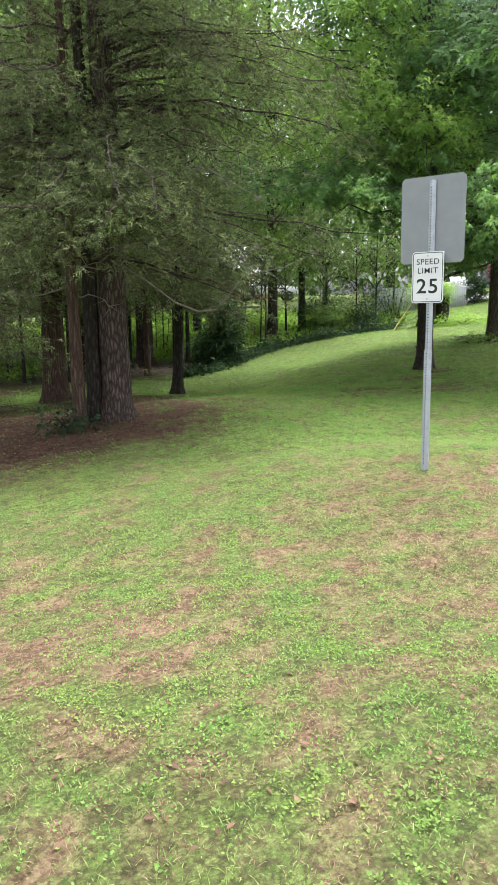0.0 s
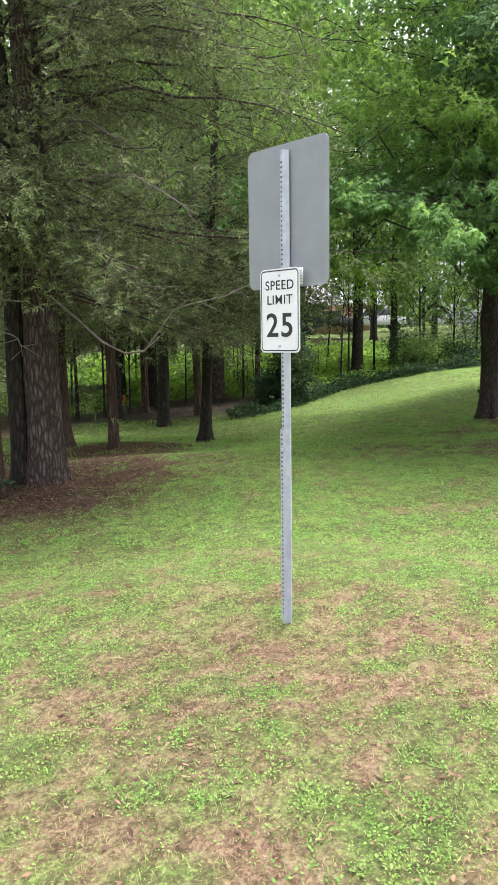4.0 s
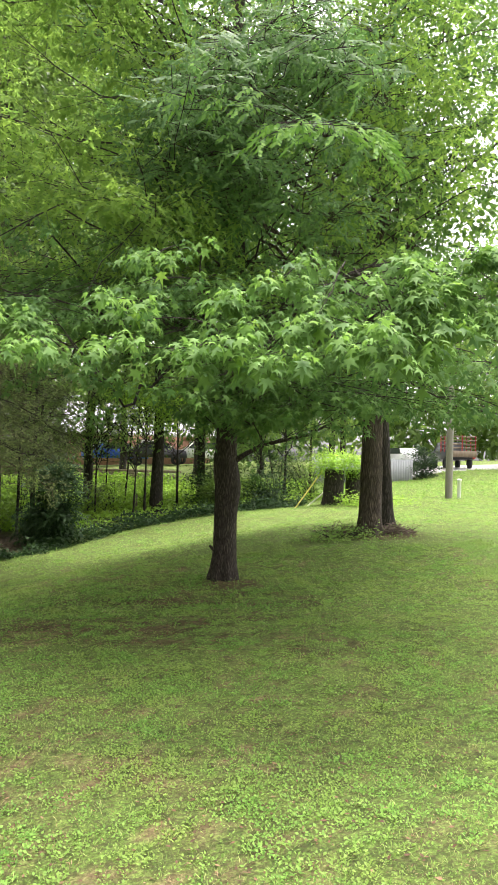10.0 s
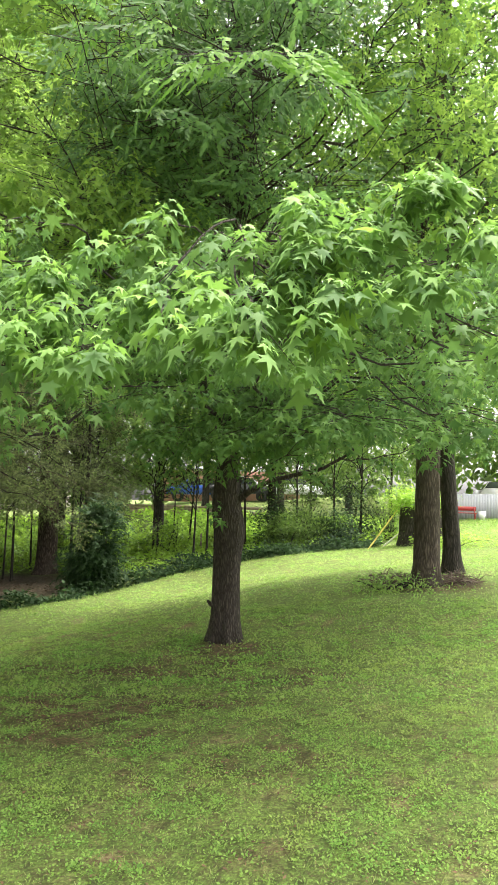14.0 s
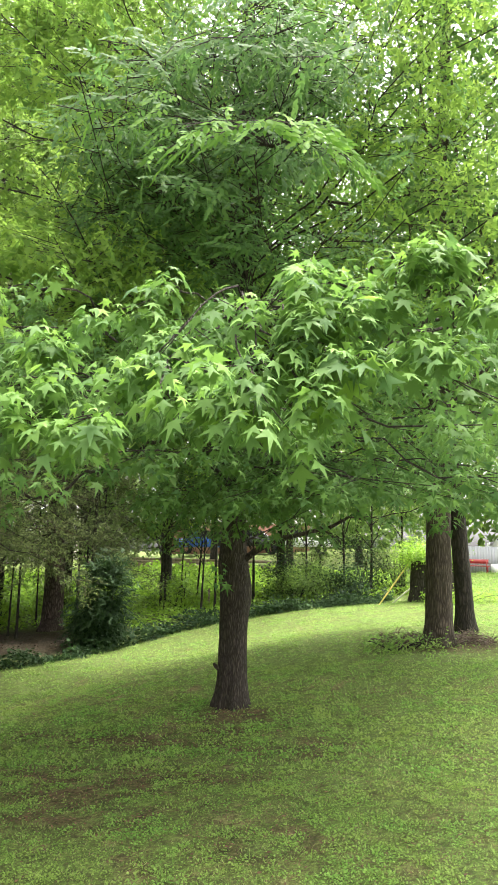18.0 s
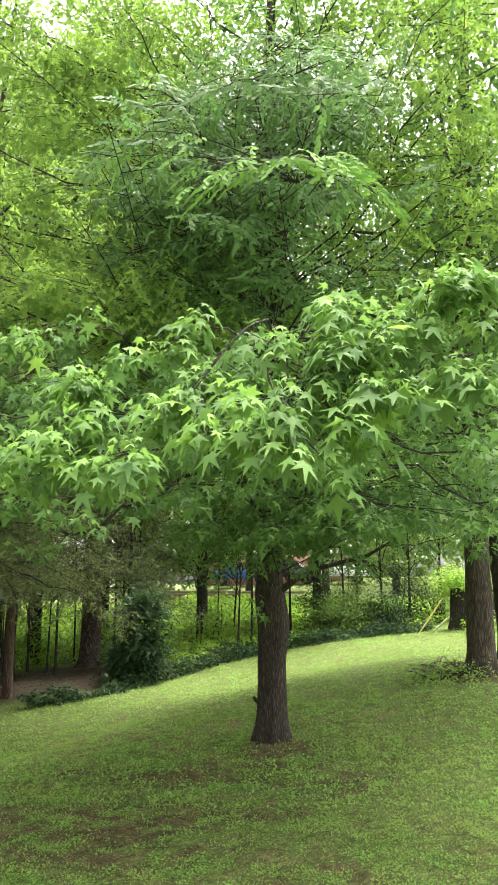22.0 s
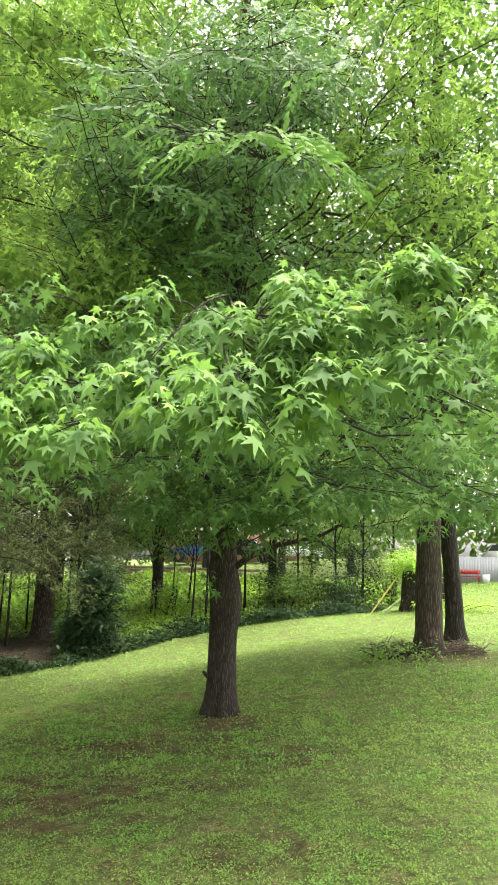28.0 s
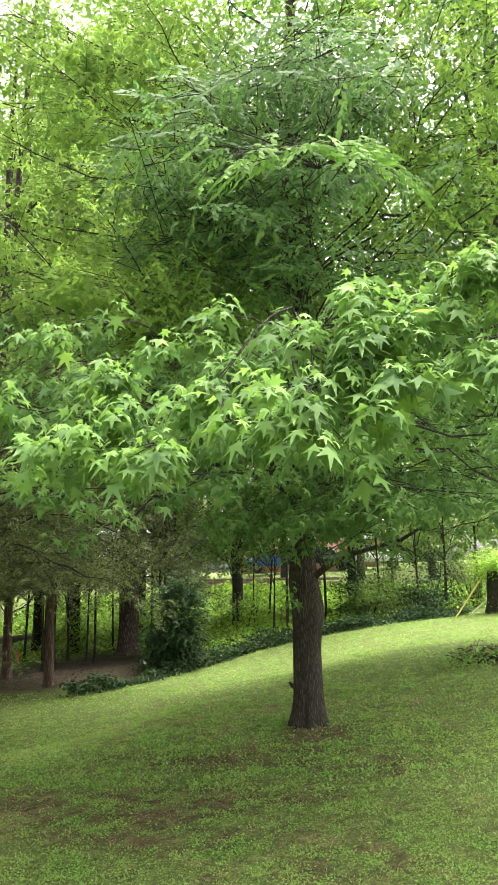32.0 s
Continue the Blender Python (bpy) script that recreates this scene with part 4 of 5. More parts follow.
cedar("cedar_tree", -6.9, 18.0, 11, 0.13, "dark thin cedar in the shade of the woods", DARK_BARK, 3.2, 2.7, 37, 34, skirt=12, plumes=7, size=0.46, sides=14)
cedar("cedar_tree", -6.6, 20.0, 12, 0.13, "cedar with pale upper bark at the wood's edge", CEDAR_BARK, 3.2, 2.7, 43, 34, skirt=12, plumes=7, size=0.46, sides=14)
cedar("cedar_tree", -9.0, 13.0, 12, 0.2, "shaded cedar deep in the needle litter", CEDAR_BARK, 4.0, 1.5, 38, 36, skirt=14, plumes=5, size=0.48)
cedar("cedar_tree", -10.0, 28.0, 12, 0.2, "far dark cedar in the woods", DARK_BARK, 3.2, 2.4, 39, 30, plumes=4, size=0.52, sides=14)
cedar("cedar_tree", -7.8, 7.6, 12, 0.22, "cedar at the edge of the needle litter", CEDAR_BARK, 4.4, 1.7, 40, 38, skirt=12, plumes=7, size=0.42)
cedar("cedar_tree", -3.12, 12.9, 15, 0.135, "tall cedar with a dark flared foot and bare upper trunk", DARK_BARK, 3.7, 2.85, 35, 44, skirt=14, lean=(0.05, 0), stubs=10, flare=1.0, plumes=8, size=0.40, crown_top=7.5, top_share=0.5)
broad_tree("tall_tree", -4.9, 15.9, 18, 0.16, (1.7, 1.2, 10.5), (3.8, 3.2, 6.5), "tall tree with light drooping leaves", DARK_BARK, FAR_LEAF, 230, 55, 0.15, OVAL, 0.5, (0.02, 0), 45, 14, sides=18)

DEAD = ((((-3.43, 4.9, 2.21), (-3.0, 4.6, 1.94), (-2.59, 4.4, 1.63), (-2.24, 4.2, 1.49), (-1.99, 4.1, 1.52), (-1.8, 4.0, 1.73), (-1.59, 3.9, 1.96), (-1.35, 3.85, 2.03), (-1.0, 3.8, 2.09), (-0.52, 3.8, 2.3)), 0.017),
        (((-3.37, 4.9, 3.37), (-2.61, 4.4, 3.52), (-2.04, 4.0, 3.44), (-1.58, 3.8, 3.15), (-1.27, 3.7, 2.94)), 0.018))
pine = next(o for o in scene.objects if o.name.startswith("pine_tree"))
for line, r in DEAD:
    dead = Soup()
    line = np.array(line) - np.array(pine.location)
    tube(dead, line, np.linspace(r, 0.006, len(line)), 6)
    for a, b in zip(*twigs_off(line, np.random.default_rng(len(line)), 7, 0.6, 0.35)):
        tube(dead, np.linspace(a, b, 3), (0.007, 0.005, 0.002), 4)
    child("dead_branch", dead.mesh("dead_branch", TWIG, True), pine, "long pale bare dead branch")

# ---------------------------------------------------------------- broad trees round the lawn
broad_tree("shade_tree", 6.35, 15.48, 18, 0.262, (-1.35, -0.6, 9.6), (4.8, 4.0, 7.2), "tall shade tree with shaggy brown bark", OAK_BARK, OAK_LEAF, 560, 72, 0.135,
           BROAD, 0.42, (0.02, 0.0), 51, 40, low=-0.95, sides=30)
twin = broad_tree("shade_tree", 7.15, 17.4, 14, 0.20, (-1.3, 0.3, 8.4), (2.9, 3.6, 5.2), "second trunk of a dark-barked shade tree", DARK_BARK, OAK_LEAF, 130, 50, 0.14,
           BROAD, 0.55, (-0.05, 0.0), 52, 18, low=-0.9, sides=22)
limb = Soup()
line = arc((-0.45, 0, 9.0), (6.6, 0.2, 12.4), 0.03, np.random.default_rng(8), 12, 0.25)
tube(limb, line, np.linspace(0.10, 0.03, 12), 8)
for a, b in zip(*twigs_off(line, np.random.default_rng(9), 12, 2.4, 0.3, 0.5)):
    tube(limb, arc(a, b, 0.1, np.random.default_rng(10), 5, 0.3), (0.035, 0.028, 0.02, 0.014, 0.006), 5)
child("limb", limb.mesh("limb", DARK_BARK, True), twin, "long dark limb reaching over the drive")
rl = np.random.default_rng(12)
c = np.stack([rl.uniform(1.6, 7.5, 26), rl.normal(0, 0.8, 26), rl.uniform(11.6, 15.0, 26)], -1)
at = np.repeat(c, 46, 0) + rl.normal(0, 1, (26 * 46, 3)) * (0.5, 0.5, 0.25)
s = Soup()
s.add(*spread(BROAD, at, *leaves_on(at, unit(rl.normal(0, 1, at.shape)), rl, 0.4, 0.7), 0.13 * rl.uniform(0.6, 1.25, len(at))))
child("limb_foliage", s.mesh("limb_foliage", OAK_LEAF), twin, kind="stuff")
broad_tree("woodland_tree", 0.46, 27.9, 15, 0.25, (0, 0, 8), (4.0, 3.6, 5.6), "grey-barked tree at the lawn's edge", DARK_BARK, FAR_LEAF, 220, 60, 0.22, OVAL, 0.6, seed=53)
broad_tree("woodland_tree", 2.1, 30.5, 13, 0.19, (0, 0, 7.5), (3.4, 3.4, 5.2), "slim tree behind the lawn's edge", DARK_BARK, FAR_LEAF, 180, 60, 0.22, OVAL, 0.6, seed=54)
for k, (x, y, h, c, r) in enumerate(((-10.5, 40, 27, (0, 0, 15), (6, 4, 12)), (-3.2, 45.5, 31, (0, 0, 18), (7, 4, 13)), (1.5, 43.8, 31, (0, 0, 18.5), (6.5, 4, 13)),
                                     (5.5, 46.5, 31, (0, 0, 18), (7, 4, 13)), (10.2, 47.5, 30, (0, 0, 18), (6.5, 4, 12)), (12.0, 54, 24, (0, 0, 14), (5, 4, 9)), (-6.5, 30, 30, (0, 0, 17.5), (4.8, 4, 12)),
                                     (27.0, 50, 22, (0, 0, 12.5), (6.5, 5, 9)), (-16, 26, 19, (0, 0, 10), (5, 5, 8)), (-14, 18, 17, (0, 0, 9), (5, 5, 7)), (-13, 9, 16, (0, 0, 9), (4, 4, 7)), (-19, 33, 20, (0, 0, 10), (5, 5, 9)), (-11.5, 20.5, 17, (0, 0, 9), (4, 4, 7)), (-8.2, 27.5, 24, (0, 0, 14), (4.0, 4, 10)), (-3.2, 33.5, 26, (0, 0, 17), (4.5, 3.5, 8.5)))):
    broad_tree("woodland_tree", x, y, h, 0.22, c, r, "tall leafy woodland tree", DARK_BARK, FAR_LEAF, 110 if k in (2, 3) else 170 if k in (1, 14) else 420 if k in (6, 13) else 400 if k in (4, 5, 7) else 230, 50, 0.42 if k in (1, 6, 13, 14) else 0.35, OVAL, 0.9, seed=60 + k, limbs=16, group="woodland trees")
for k, (x, y) in enumerate(((-6.5, 30.0), (-3.0, 31.8), (3.6, 32.4), (6.9, 31.4), (-10.2, 31.0), (-13, 27), (-11.5, 24), (-9.0, 20.0), (-13.5, 21.0), (-16.5, 24.5))):
    broad_tree("understory_tree", x, y, 6.0, 0.07, (0, 0, 3.9), (2.2, 1.5, 2.1), "small leafy tree in the strip of woods", DARK_BARK, FAR_LEAF, 80, 40, 0.20, OVAL, 0.45, seed=160 + k, limbs=8,
               group="understory trees", hollow=0.2, sides=10, flare=0.2)

broad_tree("understory_tree", 0.1, 27.0, 5.2, 0.05, (0, 0, 4.1), (1.7, 1.0, 1.0), "small bright-leaved tree at the lawn's edge", DARK_BARK, UNDER_LEAF, 70, 46, 0.15, OVAL, 0.34, seed=190, limbs=10,
           group="understory trees", hollow=0.2, sides=10, flare=0.2)

broad_tree("woodland_tree", -7.6, 24.4, 24, 0.2, (1.2, 0, 15.0), (4.2, 3.0, 8.5), "tall leafy tree above the cedars", DARK_BARK, FAR_LEAF, 420, 50, 0.26, OVAL, 0.7, seed=91, limbs=16, group="woodland trees")

# saplings along the edge of the woods
rs = np.random.default_rng(77)
for k, (x, y) in enumerate(((-0.9, 28.6), (-1.85, 27.6), (-2.4, 29.2), (-4.0, 28.2), (-4.5, 26.6), (-6.4, 27.0), (-7.3, 25.2), (-8.3, 27.4), (-6.2, 24.3), (-3.4, 25.0),
                            (3.2, 29.5), (4.6, 29.2), (-7.6, 21.5), (-9.3, 25.8), (-10.6, 23.6), (-2.0, 31.0), (5.6, 29.6), (-5.6, 23.6), (-3.9, 24.2), (-6.9, 22.6), (-7.9, 19.6), (-8.6, 22.0), (-5.0, 28.8), (-7.0, 29.6), (-0.2, 26.0), (1.2, 29.2))):
    h = rs.uniform(4.0, 6.5)
    broad_tree("sapling", x, y, h, rs.uniform(0.03, 0.06), (0, 0, h * 0.72), (1.2, 1.2, h * 0.34), "thin dark sapling at the edge of the woods", DARK_BARK, FAR_LEAF,
               26, 26, 0.13, OVAL, 0.28, (rs.normal(0, 0.03), rs.normal(0, 0.03)), 100 + k, 8, "saplings", 0.2, sides=8, category="sapling", flare=0.2)

# shrubs
shrub("evergreen_shrub", -1.9, 20.6, (0.55, 0.55, 1.45), "dark evergreen shrub at the lawn's corner", BUSH_LEAF, 90, 30, 0.20, OAK_SPRAY, 201)
shrub("evergreen_shrub", -2.5, 21.4, (0.5, 0.5, 0.55), "low dark evergreen shrub", BUSH_LEAF, 40, 26, 0.2, OAK_SPRAY, 202)
for k, (x, y, r) in enumerate(((2.9, 27.6, (0.8, 0.6, 0.7)), (2.6, 28.6, (0.9, 0.7, 1.1)), (3.7, 28.4, (1.0, 0.7, 0.8)), (4.7, 28.0, (0.8, 0.6, 0.7)), (3.2, 30.4, (1.3, 1.0, 1.5)), (5.3, 29.8, (1.2, 0.9, 1.5)), (6.6, 29.8, (1.2, 0.8, 1.5)))):
    shrub("brushy_shrub", x, y, r, "tangled green shrub at the edge of the lawn", BUSH_LEAF if k % 2 else FAR_LEAF, 60, 50, 0.11, OVAL, 210 + k, stems=16, group="edge shrubs", spread_of=0.26)
for k in range(9):
    x, y = -10.5 + 1.3 * k + rs.normal(0, 0.3), 25.5 + 5.5 * ((k * 0.618) % 1) + 0.1 * k
    shrub("wild_shrub", x, y, (0.9, 0.7, 0.55 + 0.5 * ((k * 0.377) % 1)), "wild leafy shrub among the saplings", UNDER_LEAF if k % 3 else FAR_LEAF, 42, 34, 0.13, OVAL, 260 + k, group="wild shrubs", spread_of=0.26)
shrub("vine_mound", 7.35, 26.0, (1.0, 0.8, 0.5), "bright vine heaped on the old stumps", UNDER_LEAF, 90, 60, 0.10, OVAL, 230, lift=1.0, category="vine", stems=4)
shrub("hedge", 15.3, 44.2, (1.0, 0.9, 1.1), "clipped dark green hedge bush by the fence", BUSH_LEAF, 90, 60, 0.13, OVAL, 231)
shrub("ground_ivy", -4.25, 4.15, (0.24, 0.2, 0.22), "ivy round the foot of the pine", BUSH_LEAF, 22, 12, 0.075, BROAD, 232, category="ivy", stems=4)
shrub("weeds", 5.6, 14.9, (0.8, 0.35, 0.12), "leafy weeds round the shade tree's foot", WEED_LEAF, 60, 22, 0.07, OVAL, 233, category="weeds", stems=4)
shrub("weeds", 8.3, 24.6, (1.4, 0.6, 0.22), "low green weeds before the stumps", UNDER_LEAF, 70, 24, 0.09, OVAL, 234, category="weeds", stems=4)


def stump(x, y, r, h, seed):
    rng = np.random.default_rng(seed)
    top = root("tree_stump", (x, y, gz(x, y)), "dark weathered tree stump under vines", "stump", "stumps")
    child("bole", trunk_mesh("bole", h, r, DARK_BARK, (0, 0), 0.25, 24, 0.12, taper=0.05), top)


stump(7.1, 25.75, 0.36, 1.25, 1)
stump(7.9, 26.3, 0.3, 1.2, 2)


def brush_pile(x, y, seed, rx=1.1, ry=0.6, h=0.3, count=160):
    rng = np.random.default_rng(seed)
    top = root("brush_pile", (x, y, gz(x, y)), "heap of brown dead twigs and leaves", "brush pile")
    s = Soup()
    for k in range(count):
        a = rng.uniform(0, 6.28)
        r = math.sqrt(rng.random())
        c = np.array([math.cos(a) * r * rx, math.sin(a) * r * ry, rng.random() * h * (1 - r * 0.8)])
        d = unit(rng.normal(0, 1, 3) * (1, 1, 0.3)) * rng.uniform(0.12, 0.36)
        tube(s, arc(c - d, c + d, 0.06, rng, 4, 0.2), (0.009, 0.008, 0.006, 0.003), 4)
    child("twig_tangle", s.mesh("twig_tangle", BRUSH), top, kind="stuff")


brush_pile(5.75, 15.6, 301, 0.5, 0.35, 0.28, 120)
brush_pile(6.95, 15.6, 302, 0.5, 0.35, 0.24, 110)
brush_pile(-7.6, 9.2, 303, 1.6, 0.7, 0.4, 150)


def fallen_log(a, b, r):
    a, b = np.array(a, float), np.array(b, float)
    top = root("fallen_log", tuple(a), "pale fallen log lying in the woods", "log")
    s = Soup()
    n = 14
    t = np.linspace(0, 1, n)[:, None]
    tube(s, (b - a) * t + np.c_[np.zeros(n), np.zeros(n), 0.05 * np.sin(t[:, 0] * 7)], r * (1 - 0.5 * t[:, 0]) * (1 + 0.1 * np.sin(t[:, 0] * 23)), 12)
    child("log", s.mesh("log", TWIG, True), top)


fallen_log((-12.4, 27.0, gz(-12.4, 27) + 0.2), (-9.4, 30.5, gz(-9.4, 30.5) + 0.45), 0.17)

# ---------------------------------------------------------------- the road sign
SIGN_TURN = math.degrees(math.atan2(-0.387, 0.472))


def rounded_plate(name, w, h, r, thick, material):
    bm = bmesh.new()
    pts = []
    for cx, cz, a0 in ((w / 2 - r, h / 2 - r, 0), (-w / 2 + r, h / 2 - r, 90), (-w / 2 + r, -h / 2 + r, 180), (w / 2 - r, -h / 2 + r, 270)):
        for k in range(7):
            a = radians(a0 + 15 * k)
            pts.append(bm.verts.new((cx + r * math.cos(a), 0, cz + r * math.sin(a))))
    f = bm.faces.new(pts)
    ext = bmesh.ops.extrude_face_region(bm, geom=[f])
    bmesh.ops.translate(bm, verts=[g for g in ext["geom"] if isinstance(g, bmesh.types.BMVert)], vec=(0, thick, 0))
    bmesh.ops.recalc_face_normals(bm, faces=bm.faces)
    me = bpy.data.meshes.new(name)
    bm.to_mesh(me)
    bm.free()
    me.materials.append(material)
    return me


def border(name, w, h, r, line, material):
    """A thin raised rounded ring."""
    s = Soup()
    rows = []
    for inset in (0, line):
        ring = []
        for cx, cz, a0 in ((w / 2 - r, h / 2 - r, 0), (-w / 2 + r, h / 2 - r, 90), (-w / 2 + r, -h / 2 + r, 180), (w / 2 - r, -h / 2 + r, 270)):
            for k in range(7):
                a = radians(a0 + 15 * k)
                ring.append((cx + (r - inset) * math.cos(a), 0, cz + (r - inset) * math.sin(a)))
        rows.append(ring)
    n = len(rows[0])
    t = []
    for k in range(n):
        m = (k + 1) % n
        t += [(k, n + m, m), (k, n + k, n + m)]
    s.add(rows[0] + rows[1], t)
    return s.mesh(name, material)


def words(name, text, size, material, parent, place, widen=1.0, heavy=0.0):
    cu = bpy.data.curves.new(name, "FONT")
    cu.body, cu.size, cu.align_x, cu.align_y, cu.extrude, cu.offset = text, size, "CENTER", "CENTER", 0.0008, heavy * size
    cu.space_character = 1.1
    tmp = bpy.data.objects.new(name, cu)
    scene.collection.objects.link(tmp)
    bpy.context.view_layer.update()
    me = bpy.data.meshes.new_from_object(tmp)
    bpy.data.objects.remove(tmp)
    me.materials.clear()
    me.materials.append(material)
    ob = child(name, me, parent)
    ob.matrix_basis = pose(*place, 90) @ Matrix.Diagonal((widen, 1, 1, 1))
    return ob


def channel(name, length, w, d, thick, material):
    """A U-shaped post with lips and an unpierced web."""
    prof = [(-w / 2, 0), (-w / 2, -0.006), (-w * 0.27, -0.006), (-w * 0.2, -d), (w * 0.2, -d), (w * 0.27, -0.006), (w / 2, -0.006), (w / 2, 0), (w * 0.24, 0),
            (w * 0.16, -d + thick), (-w * 0.16, -d + thick), (-w * 0.24, 0)]
    n = len(prof)
    v = [(x, y, z) for z in (0, length) for x, y in prof]
    t = []
    for k in range(n):
        m = (k + 1) % n
        t += [(k, m, n + m), (k, n + m, n + k)]
    s = Soup()
    s.add(v, t)
    return s.mesh(name, material)


def bolt_mesh(name, r, h):
    s = Soup()
    a = np.linspace(0, 2 * math.pi, 10, endpoint=False)
    rings = [np.stack([rr * np.cos(a), np.full(10, yy), rr * np.sin(a)], -1) for rr, yy in ((r, 0), (r, -h * 0.6), (r * 0.6, -h))]
    v = np.concatenate(rings + [np.array([[0, -h, 0]])])
    t = []
    for q in range(2):
        for k in range(10):
            m = (k + 1) % 10
            t += [(q * 10 + k, q * 10 + m, q * 10 + 10 + m), (q * 10 + k, q * 10 + 10 + m, q * 10 + 10 + k)]
    t += [(20 + k, 20 + (k + 1) % 10, 30) for k in range(10)]
    s.add(v, t)
    return s.mesh(name, ZINC, True)


def road_sign():
    top = root("speed_limit_sign", (0, 0, -0.005), "white speed limit sign and a larger plate on a steel post", "road sign", turn=SIGN_TURN)
    post = child("post", channel("post", 2.64 - 0.55, 0.062, 0.03, 0.005, ZINC), top, "galvanised channel post with punched holes")
    post.matrix_basis = pose(0, 0.012, 0.55)
    foot = child("post_stub", channel("post_stub", 1.33, 0.074, 0.034, 0.006, ZINC), top, "heavier driven lower post")
    foot.matrix_basis = pose(0, 0.004, -0.2)
    # dark quads paint the shade inside the holes; the web is solid
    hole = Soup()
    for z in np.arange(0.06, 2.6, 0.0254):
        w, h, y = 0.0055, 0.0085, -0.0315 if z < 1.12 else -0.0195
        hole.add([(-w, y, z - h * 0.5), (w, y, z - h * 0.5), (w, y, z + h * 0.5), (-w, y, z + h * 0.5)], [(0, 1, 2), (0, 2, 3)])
    child("hole_shade_marks", hole.mesh("hole_shade_marks", HOLE_SHADE), top, kind="stuff")
    plate = child("rear_plate", rounded_plate("rear_plate", 0.61, 0.762, 0.045, 0.003, ALU), top, "bare grey back of a larger sign")
    plate.matrix_basis = pose(0, 0.02, 2.298)
    small = child("sign_face", rounded_plate("sign_face", 0.305, 0.457, 0.03, 0.003, SIGN_WHITE), top, "white sign face with black lettering")
    small.matrix_basis = pose(-0.012, -0.028, 1.79)
    tag = child("sticker", box_mesh("sticker", (-0.024, -0.0022, -0.045), (0.024, 0, 0.045), SIGN_WHITE), plate, "small white printed sticker")
    tag.matrix_basis = pose(0.098, -0.0002, -0.325)
    for k in range(5):
        child("print_bar", box_mesh("print_bar", (-0.018, -0.0034, -0.002), (0.018 - 0.004 * (k % 2), -0.0022, 0.002), ALU), tag).matrix_basis = pose(0, 0, 0.03 - 0.015 * k)
    b = child("border", border("border", 0.289, 0.441, 0.025, 0.006, SIGN_BLACK), small)
    b.matrix_basis = pose(0, -0.0016, 0)
    words("lettering", "SPEED", 0.072, SIGN_BLACK, small, (0, -0.0016, 0.137), 1.06, 0.002)
    words("lettering", "LIMIT", 0.072, SIGN_BLACK, small, (0, -0.0016, 0.058), 1.08, 0.002)
    words("numeral", "2", 0.182, SIGN_BLACK, small, (-0.057, -0.0016, -0.085), 1.12, 0.012)
    words("numeral", "5", 0.182, SIGN_BLACK, small, (0.057, -0.0016, -0.085), 1.12, 0.012)
    bolt = bolt_mesh("bolt", 0.008, 0.008)
    for z in (0.192, -0.192):
        child("bolt", bolt, small).matrix_basis = pose(0, -0.001, z)
    for z in (1.02, 1.09):
        child("bolt", bolt, foot).matrix_basis = pose(0, -0.034, z + 0.2)
    child("bolt", bolt, plate).matrix_basis = pose(0, -0.03, 0.31)


road_sign()

# ---------------------------------------------------------------- pole, guards and markers
POLE_WOOD = plain("pole_wood", (0.17, 0.155, 0.13), (0.28, 0.26, 0.225), 6, 0.9, stretch=(1, 1, 0.12))
YELLOW = plain("yellow_plastic", (0.55, 0.45, 0.10), (0.66, 0.55, 0.16), 3, 0.5)
PALE = plain("pale_plastic", (0.5, 0.52, 0.42), (0.62, 0.63, 0.52), 3, 0.5)
ORANGE = plain("orange_tape", (0.75, 0.16, 0.05), (0.85, 0.22, 0.07), 3, 0.6)
WHITE = plain("white_paint", (0.72, 0.72, 0.72), (0.8, 0.8, 0.79), 3, 0.5)
pole = root("utility_pole", (12.25, 28.7, gz(12.25, 28.7)), "weathered grey wooden utility pole in the grass", "utility pole")
s = Soup()
tube(s, [(0, 0, -0.1), (0, 0, 1), (0.02, 0, 5), (0.03, 0, 9)], (0.15, 0.145, 0.13, 0.11), 18)
child("shaft", s.mesh("shaft", POLE_WOOD, True), pole)
mark = root("cable_marker", (12.65, 28.6, gz(12.65, 28.6)), "short white cable marker post beside the pole", "marker post")
s = Soup()
tube(s, [(0, 0, -0.05), (0, 0, 0.7), (0, 0, 0.71), (0, 0, 0.78), (0, 0, 0.8)], (0.075, 0.075, 0.09, 0.09, 0.02), 14)
child("tube", s.mesh("tube", WHITE), mark)
for a, b, m, text in (((5.75, 26.3), (7.0, 26.7, 2.2), YELLOW, "yellow guy-wire guard leaning up from the lawn"), ((6.2, 26.5), (7.6, 26.9, 1.7), PALE, "pale leaning guy-wire guard")):
    g = root("guy_guard", (*a, gz(*a)), text, "guard")
    s = Soup()
    end = np.array([b[0] - a[0], b[1] - a[1], b[2] - gz(*a)])
    tube(s, [(0, 0, 0), tuple(end * 0.5), tuple(end)], (0.026, 0.026, 0.022), 10)
    child("sleeve", s.mesh("sleeve", m, True), g)
    s = Soup()
    tube(s, [tuple(end), tuple(end * 1.12)], (0.008, 0.008), 5)
    child("wire", s.mesh("wire", ZINC), g)
flag = root("marking_ribbon", (-8.75, 24.4, gz(-8.75, 24.4)), "orange marking ribbon on a stake", "ribbon")
s = Soup()
tube(s, [(0, 0, 0), (0, 0, 0.55)], (0.012, 0.012), 5)
child("stake", s.mesh("stake", TIMBER), flag)
s = Soup()
tube(s, [(0, -0.02, 0.52), (0.03, -0.03, 0.4), (-0.02, -0.03, 0.25), (0.03, -0.02, 0.08)], (0.06, 0.05, 0.045, 0.03), 6)
child("ribbon", s.mesh("ribbon", ORANGE), flag)

